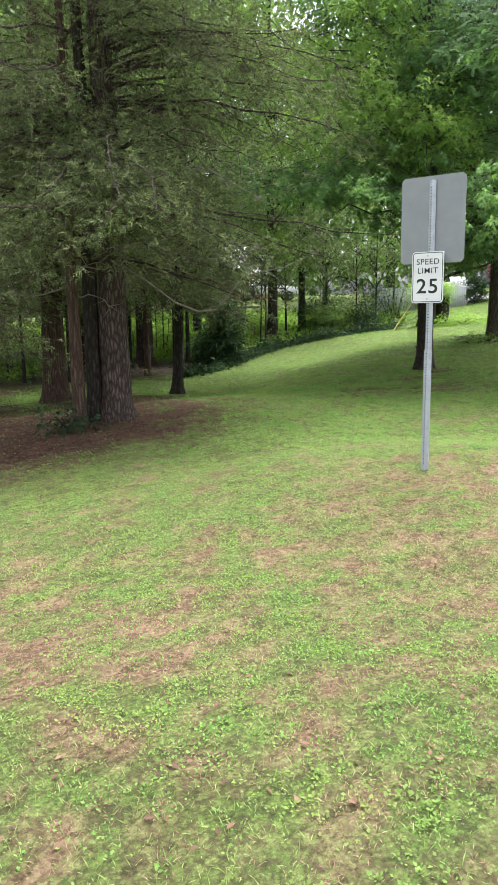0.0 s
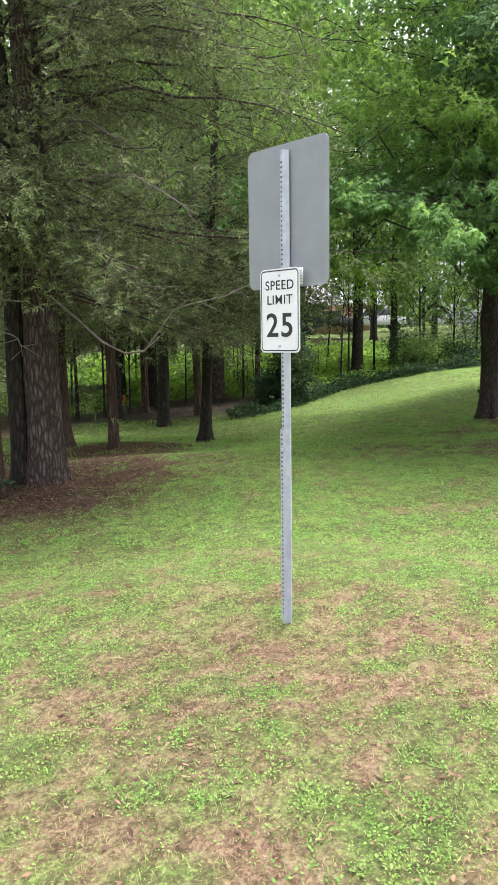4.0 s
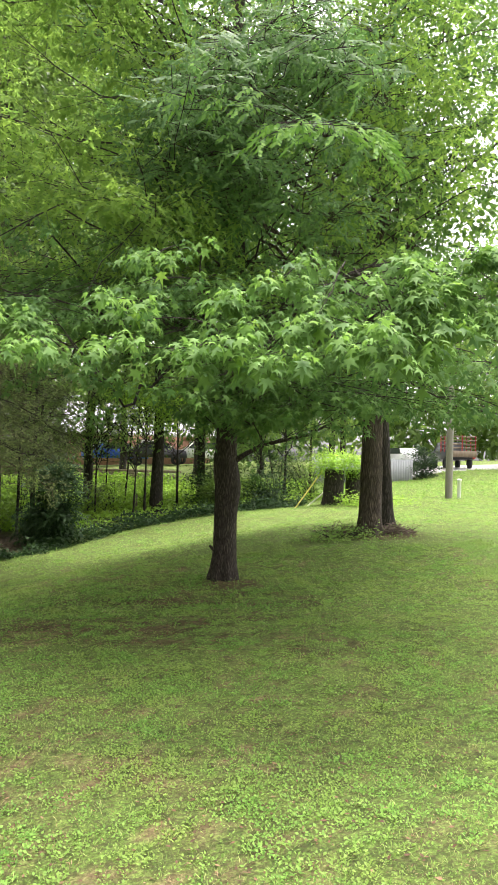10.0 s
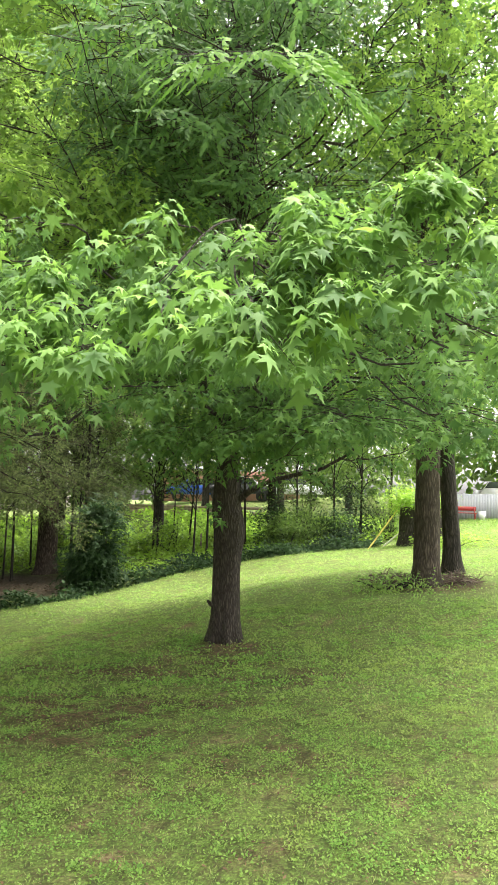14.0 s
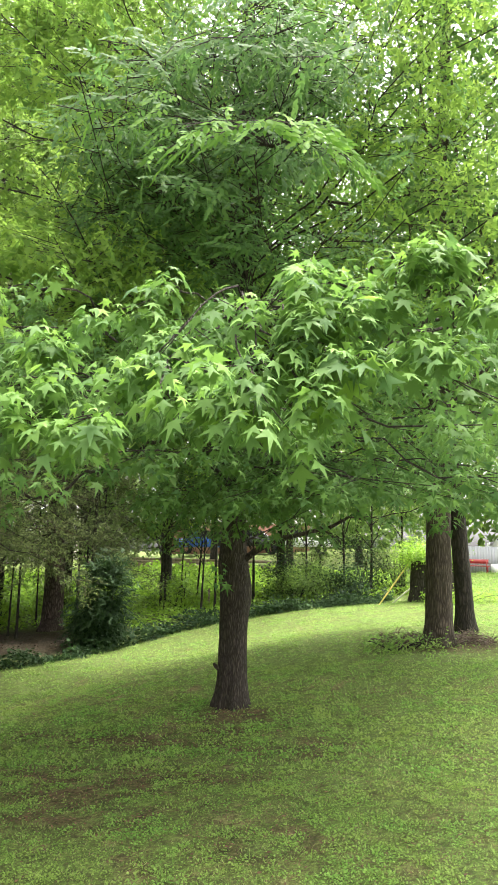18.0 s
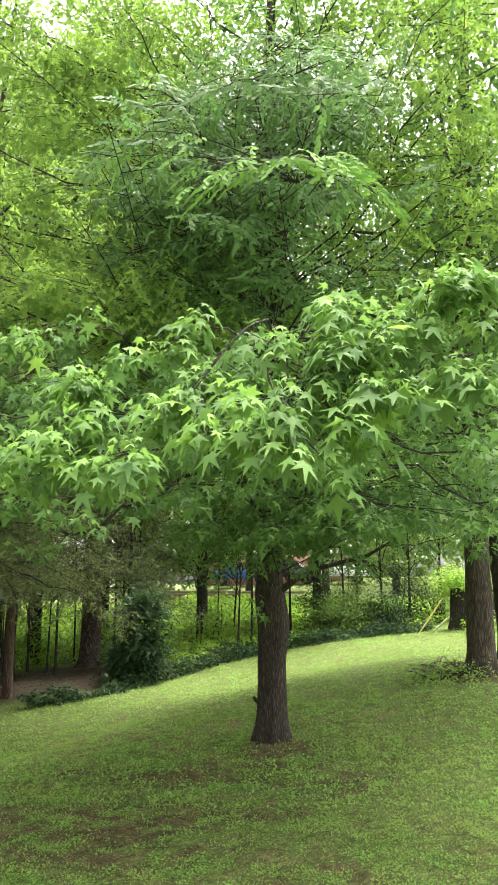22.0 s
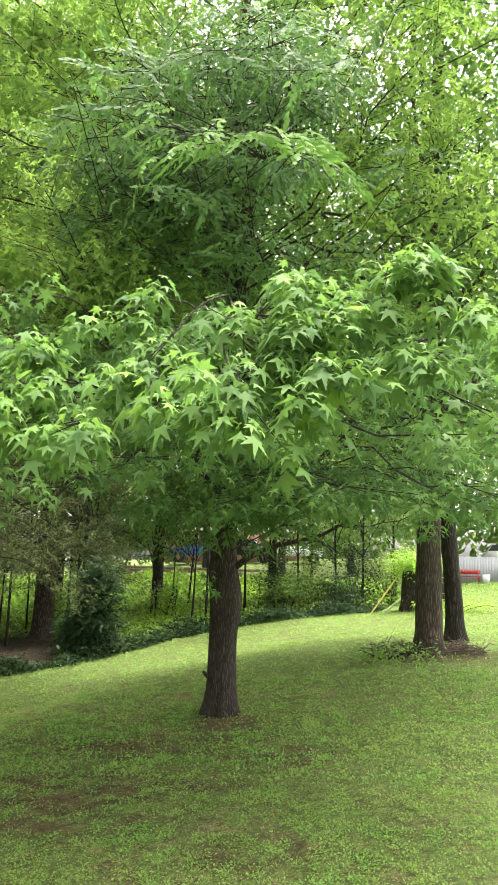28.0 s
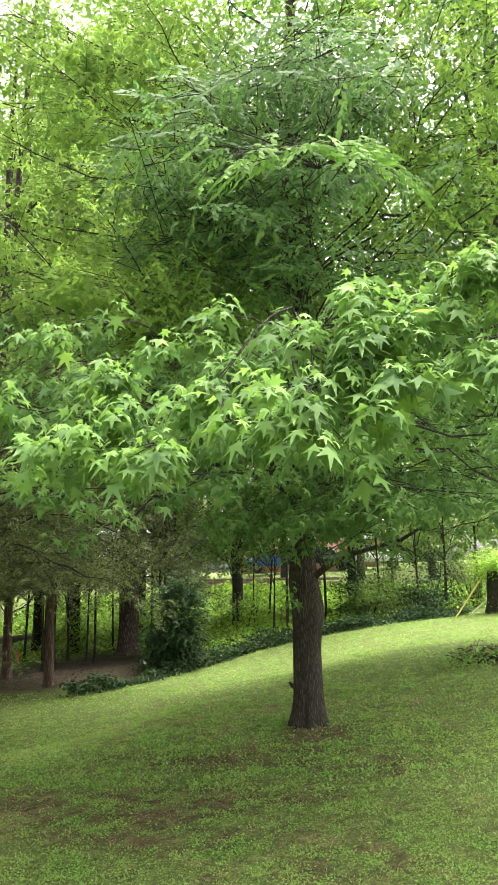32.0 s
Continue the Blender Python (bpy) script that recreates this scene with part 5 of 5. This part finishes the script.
stake = root("wooden_stake", (-0.35, 28.3, gz(-0.35, 28.3)), "short weathered stake in the ground vines", "stake")
child("shaft", box_mesh("shaft", (-0.035, -0.02, -0.05), (0.035, 0.02, 0.75), TIMBER), stake)
child("tip", box_mesh("tip", (-0.02, -0.014, 0.75), (0.02, 0.014, 0.79), TIMBER), stake)

# ---------------------------------------------------------------- neighbours' yards
BRICK = plain("house_brick", (0.26, 0.13, 0.09), (0.40, 0.22, 0.16), 5, 0.85)
ROOF = plain("pale_roof", (0.50, 0.49, 0.48), (0.64, 0.63, 0.61), 3, 0.8)
DARK_GLASS = plain("dark_pane", (0.03, 0.035, 0.04), (0.05, 0.055, 0.06), 3, 0.1, bump=0)
RED = plain("red_paint", (0.30, 0.03, 0.028), (0.40, 0.045, 0.038), 3, 0.4)
BLUE = plain("blue_paint", (0.03, 0.09, 0.40), (0.05, 0.13, 0.5), 3, 0.35)
BLACK_PAINT = plain("black_paint", (0.02, 0.02, 0.022), (0.035, 0.035, 0.04), 3, 0.4)
TYRE = plain("tyre_rubber", (0.02, 0.02, 0.02), (0.035, 0.035, 0.035), 9, 0.9)
GRAVEL = plain("gravel", (0.30, 0.29, 0.27), (0.46, 0.45, 0.43), 14, 0.95)
STONE = plain("retaining_stone", (0.30, 0.27, 0.24), (0.46, 0.42, 0.38), 3, 0.9)


def house(x, y, w, d, h, label, wall_mat, roof_mat, turn=0.0, windows=3):
    top = root("house", (x, y, gz(x, y) - 0.1), label, "house", turn=turn)
    child("wall", box_mesh("wall", (-w / 2, 0, 0), (w / 2, d, h), wall_mat), top)
    s = Soup()
    e, r = 0.5, d * 0.33
    v = [(-w / 2 - e, -e, h), (w / 2 + e, -e, h), (w / 2 + e, d / 2, h + r), (-w / 2 - e, d / 2, h + r), (w / 2 + e, d + e, h), (-w / 2 - e, d + e, h)]
    v += [(a, b, c - 0.15) for a, b, c in v]
    s.add(v, [(0, 1, 2), (0, 2, 3), (3, 2, 4), (3, 4, 5), (6, 8, 7), (6, 9, 8), (0, 7, 1), (0, 6, 7), (1, 7, 8), (1, 8, 2), (0, 3, 9), (0, 9, 6), (2, 8, 10), (2, 10, 4), (3, 5, 11), (3, 11, 9),
              (5, 4, 10), (5, 10, 11)])
    child("roof", s.mesh("roof", roof_mat), top)
    for k in range(windows):
        cx = -w / 2 + w * (k + 0.7) / windows
        win = child("window", box_mesh("window", (cx - 0.55, -0.06, 0.95), (cx + 0.55, 0.02, 2.05), WHITE), top)
        for q in (-1, 1):
            child("pane", box_mesh("pane", (cx + q * 0.26 - 0.21, -0.075, 1.03), (cx + q * 0.26 + 0.21, -0.05, 1.97), DARK_GLASS), win)
    child("door", box_mesh("door", (w * 0.02 - 0.45, -0.05, 0.1), (w * 0.02 + 0.45, 0.02, 2.1), TIMBER), top)


house(-3.4, 56, 11, 8, 2.5, "low brick house with a pale roof behind the trees", BRICK, ROOF, 4)
house(-22, 55, 11, 8, 2.6, "distant house seen between trunks", STONE, ROOF, 12)


def vehicle(name, x, y, turn, paint, label, bed=False):
    top = root(name, (x, y, gz(x, y) + 0.02), label, "truck" if bed else "car", turn=turn)
    s = Soup()
    prof = [(-2.2, 0.45), (-2.2, 0.95), (-1.35, 1.02), (-0.75, 1.48), (0.75, 1.5), (1.45, 1.05), (2.15, 0.98), (2.25, 0.5)]
    if bed:
        prof = [(-2.6, 0.55), (-2.6, 1.1), (-1.7, 1.2), (-1.1, 1.75), (0.3, 1.78), (0.42, 1.12), (2.6, 1.1), (2.6, 0.6)]
    n = len(prof)
    v = [(a, yy * (0.86 if b > 1.3 else 1), b) for yy in (-0.85, 0.85) for a, b in prof]
    t = [(k, (k + 1) % n, n + (k + 1) % n) for k in range(n)] + [(k, n + (k + 1) % n, n + k) for k in range(n)]
    t += [(0, k + 1, k) for k in range(1, n - 1)] + [(n, n + k, n + k + 1) for k in range(1, n - 1)]
    s.add(v, t)
    child("body", s.mesh("body", paint), top)
    for q in (-1, 1):
        glass = Soup()
        yy = q * 0.80
        a, b = ((-1.0, 0.2) if bed else (-0.85, 1.1))
        glass.add([(a - 0.15, yy + q * 0.06, 1.1), (b + 0.1, yy + q * 0.06, 1.1), (b - 0.2, yy - q * 0.02, 1.5), (a + 0.25, yy - q * 0.02, 1.5)], [(0, 1, 2), (0, 2, 3)])
        child("side_glass", glass.mesh("side_glass", DARK_GLASS), top)
    wheel = Soup()
    tube(wheel, [(0, -0.12, 0), (0, -0.11, 0), (0, 0.11, 0), (0, 0.12, 0)], (0.2, 0.34, 0.34, 0.2), 16)
    wm = wheel.mesh("wheel", TYRE, True)
    for a in (-1.45, 1.5):
        for q in (-0.8, 0.8):
            child("wheel", wm, top).matrix_basis = pose(a, q, 0.34)
    return top


vehicle("car", -4.3, 49.6, 8, BLUE, "blue car parked before a house")
vehicle("car", -1.6, 49.5, 0, BLACK_PAINT, "dark car parked by the brick house")
vehicle("car", 1.6, 50.0, 5, WHITE, "white car parked among the trees")
truck = vehicle("pickup_truck", 18.7, 49.0, -93, BLACK_PAINT, "dark flatbed truck with red posts and a timber rack", True)
for k, z in enumerate((1.3, 1.55, 1.8, 2.05)):
    for line in (((0.5, -0.86, z), (2.6, -0.86, z)), ((0.5, 0.86, z), (2.6, 0.86, z)), ((2.62, -0.86, z), (2.62, 0.86, z))):
        s = Soup()
        tube(s, line, (0.04, 0.04), 6)
        child("rack_bar", s.mesh("rack_bar", TIMBER), truck, "weathered timber rack bar")
for a in ((0.5, 0.86), (1.5, 0.86), (2.6, 0.86), (0.5, -0.86), (1.5, -0.86), (2.6, -0.86), (2.62, 0.0)):
    s = Soup()
    tube(s, [(*a, 1.05), (*a, 2.12)], (0.045, 0.045), 6)
    child("rack_post", s.mesh("rack_post", RED), truck, "red rack post")
child("tailgate", box_mesh("tailgate", (2.6, -0.95, 0.7), (2.7, 0.95, 1.12), TIMBER), truck, "worn timber tailboard")
for q in (-0.75, 0.75):
    child("tail_light", box_mesh("tail_light", (2.7, q - 0.09, 0.6), (2.74, q + 0.09, 0.7), RED), truck)
vehicle("car", 15.6, 50.5, -70, WHITE, "white car parked behind the hedge")


def board_fence(x0, x1, y, h, label):
    top = root("board_fence", (x0, y, gz((x0 + x1) / 2, y)), label, "fence")
    plank = box_mesh("plank", (0, 0, -0.3), (0.145, 0.022, h), GREY_BOARD)
    post = box_mesh("post", (0, 0.03, -0.3), (0.1, 0.12, h + 0.05), GREY_BOARD)
    for k in range(int((x1 - x0) / 0.15)):
        child("plank", plank, top).matrix_basis = pose(k * 0.15, 0.004 * (k % 3), 0.012 * ((k * 7) % 4))
    for k in range(int((x1 - x0) / 2.4) + 1):
        child("post", post, top).matrix_basis = pose(k * 2.4, 0, 0)


board_fence(8.6, 14.7, 43.5, 1.45, "pale grey board fence along the neighbouring yard")


def retaining_wall(x0, x1, y, h):
    top = root("retaining_wall", (x0, y, gz((x0 + x1) / 2, y) - 0.05), "low timber retaining wall across the next yard", "wall")
    r = np.random.default_rng(4)
    beam = [box_mesh("beam", (0, 0, 0), (1.78, 0.14, 0.14), TIMBER), box_mesh("beam", (0, 0, 0), (1.2, 0.14, 0.14), STONE)]
    for row in range(int(h / 0.145)):
        x = -0.6 * (row % 2)
        while x < x1 - x0:
            child("beam", beam[0], top).matrix_basis = pose(x, r.uniform(-0.012, 0.012), row * 0.145)
            x += 1.8


retaining_wall(-9.5, -1.0, 41.5, 0.6)
drive = root("gravel_drive", (18, 46, 0), "grey gravel drive beyond the lawn", "drive", kind="structure")
dx, dy = np.meshgrid(np.linspace(-3.5, 14, 20), np.linspace(-1.2, 9, 12), indexing="ij")
dv = np.stack([dx, dy, ground(dx + 18, dy + 46) + 0.02], -1).reshape(-1, 3)
i, j = np.meshgrid(np.arange(19), np.arange(11), indexing="ij")
p = (i * 12 + j).ravel()
child("surface", tri_mesh("surface", dv, np.concatenate([np.stack([p, p + 12, p + 13], -1), np.stack([p, p + 13, p + 1], -1)]), GRAVEL), drive)
bench = root("picnic_bench", (11.7, 42.6, gz(11.7, 42.6)), "small red bench on the next lawn", "bench")
child("seat", box_mesh("seat", (-0.65, -0.18, 0.40), (0.65, 0.18, 0.45), RED), bench)
child("backrest", box_mesh("backrest", (-0.65, 0.16, 0.55), (0.65, 0.2, 0.78), RED), bench)
for a in (-0.58, 0.53):
    for q in (-0.16, 0.12):
        child("leg", box_mesh("leg", (a, q, 0), (a + 0.05, q + 0.05, 0.4 if q < 0 else 0.78), RED), bench)
bucket = root("bucket", (12.6, 42.4, gz(12.6, 42.4)), "white bucket standing on the lawn", "bucket")
s = Soup()
tube(s, [(0, 0, 0), (0, 0, 0.01), (0, 0, 0.5), (0, 0, 0.5), (0, 0, 0.05)], (0.01, 0.16, 0.2, 0.185, 0.15), 16)
child("shell", s.mesh("shell", WHITE, True), bucket)

# ---------------------------------------------------------------- far woods
rw = np.random.default_rng(9)
s = Soup()
n = 620
x = rw.uniform(-50, 62, n)
y = 72 + rw.uniform(0, 14, n)
c = np.stack([x, y, ground(x, y) + rw.uniform(0.02, 1, n) * (13 + 7 * vnoise(x * 0.12, 0 * x, 3))], -1)
k = np.repeat(np.arange(n), 50)
at = c[k] + rw.normal(0, 1, (len(k), 3)) * (2.0, 1.2, 1.1)
ahead, up = leaves_on(at, unit(rw.normal(0, 1, at.shape)), rw)
s.add(*spread(OVAL, at, ahead, up, rw.uniform(0.8, 1.5, len(at))))
tagged(new("far_woods", s.mesh("far_woods", FAR_LEAF)), "hazy green woods beyond the houses", "woods", kind="stuff")

# ---------------------------------------------------------------- undergrowth, litter and turf
ru = np.random.default_rng(15)


def edge(x):
    """How far the mown lawn reaches."""
    return np.interp(x, [-14, -6, -3.1, -2.4, -1.3, -0.2, 2.4, 5.8, 7, 9, 12], [16.5, 17.0, 16.6, 17.4, 20.6, 23.2, 25.2, 26.8, 27.3, 60, 60])


n = 18000
x, y = ru.uniform(-16, 8, n), ru.uniform(13, 41, n)
keep = (y > edge(x) + ru.normal(1.3, 0.4, n) + 1.5 * (x < -1)) & (litter(x, y) + shaded_floor(x, y) < 0.12 + 0.2 * ru.random(n))
x, y = x[keep], y[keep]
at = np.stack([x, y, ground(x, y) + ru.uniform(0.02, 0.38, len(x)) * (0.4 + fnoise(x * 0.9, y * 0.9, 8))], -1)
k = np.repeat(np.arange(len(at)), 4)
at = at[k] + ru.normal(0, 0.1, (len(k), 3)) * (1, 1, 0.5)
ahead, up = leaves_on(at, unit(ru.normal(0, 1, at.shape)), ru, 0.1)
s = Soup()
s.add(*spread(BROAD, at, ahead, up, ru.uniform(0.06, 0.14, len(at)) * np.where(at[:, 1] > 30, 1.7, 1.0)))
tagged(new("undergrowth", s.mesh("undergrowth", UNDER_LEAF)), "bright green ground vines under the trees", "undergrowth", kind="stuff")


# dark ivy along the lawn's edge
n = 2200
x = ru.uniform(-3.2, 6.2, n)
y = edge(x) + np.abs(ru.normal(0, 0.75, n)) - 0.1
at = np.stack([x, y, ground(x, y) + ru.uniform(0.0, 0.5, n) * np.clip(fnoise(x * 1.1, y * 1.1, 18) * 2.4 - 0.8, 0.06, 1)], -1)
k = np.repeat(np.arange(n), 4)
at = at[k] + ru.normal(0, 0.09, (len(k), 3)) * (1, 1, 0.4)
ahead, up = leaves_on(at, unit(ru.normal(0, 1, at.shape)), ru, 0.1)
s = Soup()
s.add(*spread(BROAD, at, ahead, up, ru.uniform(0.06, 0.13, len(at))))
tagged(new("edge_ivy", s.mesh("edge_ivy", BUSH_LEAF)), "dark ivy along the edge of the mown lawn", "ivy", kind="stuff")


def strew(n, x0, x1, y0, y1, want, rng):
    x, y = rng.uniform(x0, x1, n), rng.uniform(y0, y1, n)
    keep = rng.random(n) < want(x, y)
    return x[keep], y[keep]


def turf(name, label, material, shape, parts, size, lift, flat, seed, want, category="grass"):
    rng = np.random.default_rng(seed)
    s = Soup()
    for n, x0, x1, y0, y1, grow in parts:
        x, y = strew(n, x0, x1, y0, y1, want, rng)
        m = len(x)
        at = np.stack([x, y, ground(x, y) + 0.035 * (fnoise(x * 1.3, y * 1.3, 3) - 0.5) * (y < 34) + lift * rng.random(m) - 0.004], -1)
        ahead = np.stack([rng.normal(0, 1, m), rng.normal(0, 1, m), rng.uniform(0, 1.0, m) * (1 - flat) * 1.6 + 0.05], -1)
        up = np.stack([rng.normal(0, 0.3, m), rng.normal(0, 0.3, m), np.ones(m)], -1)
        s.add(*spread(shape, at, ahead, up, grow * size * rng.uniform(0.55, 1.3, m)))
    tagged(new(name, s.mesh(name, material)), label, category, kind="stuff")


def lush(x, y):
    inside = (y < edge(x) + 0.2)
    return inside * np.clip(1 - 0.75 * worn(x, y) - 0.93 * litter(x, y), 0, 1)


def tuft(shape, count, seed, wide):
    """A small plant: leaves that lean out from one foot."""
    r = np.random.default_rng(seed)
    az = np.arange(count) * 2.4 + r.uniform(0, 6.28)
    out = np.stack([np.cos(az), np.sin(az), np.zeros(count)], -1)
    at = out * r.uniform(0.1, wide, (count, 1)) + np.array([0, 0, 0.3]) * r.random((count, 1))
    ahead = out + np.array([0, 0, 1.0]) * r.uniform(0.25, 1.1, (count, 1))
    return spread(shape, at, ahead, np.tile([0.1, 0.0, 1.0], (count, 1)) + r.normal(0, 0.2, (count, 3)), r.uniform(0.6, 1.0, count))


FRONT, NEAR, MIDDLE, BACK, YARD = (-5.0, 5.2, -5.4, 2.0), (-6.0, 8.0, 2.0, 8.0), (-9, 11.5, 8.0, 14.0), (-11, 16, 14.0, 29.0), (7, 22, 29.0, 45.0)
ROUND = (np.array([(0, 0, 0), (0.34, 0.5, 0.02), (0, 0.98, -0.1), (-0.34, 0.5, 0.02)]), np.array([(0, 1, 2), (0, 2, 3)]))
WEED_TUFT, GRASS_TUFT, DRY_TUFT = tuft(ROUND, 4, 1, 0.9), tuft(BLADE, 4, 2, 0.8), tuft(BLADE, 4, 3, 0.8)


def strip(x, y):
    """The stretch of lawn beside the walk and before it."""
    return (x > -2.3 - 0.42 * (y + 6.9)) & (x < np.interp(y, [-5.2, -1.6, 0.7, 2, 12, 30, 45], [-0.8, 1.8, 3.4, 5.2, 9.5, 18, 24]))


def leafy_patch(x, y):
    return strip(x, y) * lush(x, y) * np.clip(fnoise(x * 2.0, y * 2.0, 21) * 3.0 - 0.75, 0.22, 1) * np.clip(fnoise(x * 8, y * 8, 23) * 5 - 1.7, 0.05, 1)


turf("lawn_weeds", "small round-leaved weeds in the lawn", WEED_LEAF, WEED_TUFT, ((130000, *FRONT, 0.86), (118000, *NEAR, 1.2), (70000, *MIDDLE, 1.95), (46000, *BACK, 2.4), (12000, *YARD, 4.5)), 0.0215, 0.010, 0.75, 402,
     leafy_patch, "weeds")
turf("lawn_grass", "short mixed green lawn grass", GRASS_BLADE, GRASS_TUFT, ((52000, *FRONT, 0.95), (38000, *NEAR, 1.05), (26000, *MIDDLE, 1.6), (14000, *BACK, 2.5), (5000, *YARD, 5.0)), 0.036, 0.0, 0.8, 401,
     lambda x, y: strip(x, y) * lush(x, y) * np.clip(1.3 - fnoise(x * 2.0, y * 2.0, 21) * 1.4, 0.3, 1))
turf("dry_grass", "dry straw-coloured grass in the worn patches", DEAD_BLADE, DRY_TUFT, ((70000, *FRONT, 1.0), (36000, *NEAR, 1.1), (8000, *MIDDLE, 1.6)), 0.027, 0.004, 0.95, 403,
     lambda x, y: strip(x, y) * np.clip(0.16 + 0.12 * (y < 2) + worn(x, y) * 0.8 - litter(x, y), 0, 1), "dry grass")
turf("leaf_litter", "scattered brown fallen leaf bits in the grass", BROWN_LEAF, OVAL, ((90000, -4.5, 6.5, -5.0, 12.0, 1.0),), 0.034, 0.02, 0.9, 405,
     lambda x, y: strip(x, y) * np.clip(litter(x, y) * 1.5 + 0.35 * worn(x, y) + 0.06, 0, 1), "litter")
turf("dead_leaves", "brown dead leaves darkened for the shade on the floor of the woods", SHADED_LEAF, OVAL, ((9000, -10, -1.5, 16.5, 26, 2.6),), 0.034, 0.02, 0.9, 406,
     lambda x, y: shaded_floor(x, y), "litter")
turf("needle_litter", "reddish brown needles and dead leaves", STRAW, NEEDLE, ((60000, -11.5, -1.5, 0.5, 11, 1.2), (8000, 4.8, 8.4, 13.8, 16.6, 1.3)), 0.085, 0.01, 0.95, 404,
     lambda x, y: litter(x, y), "litter")
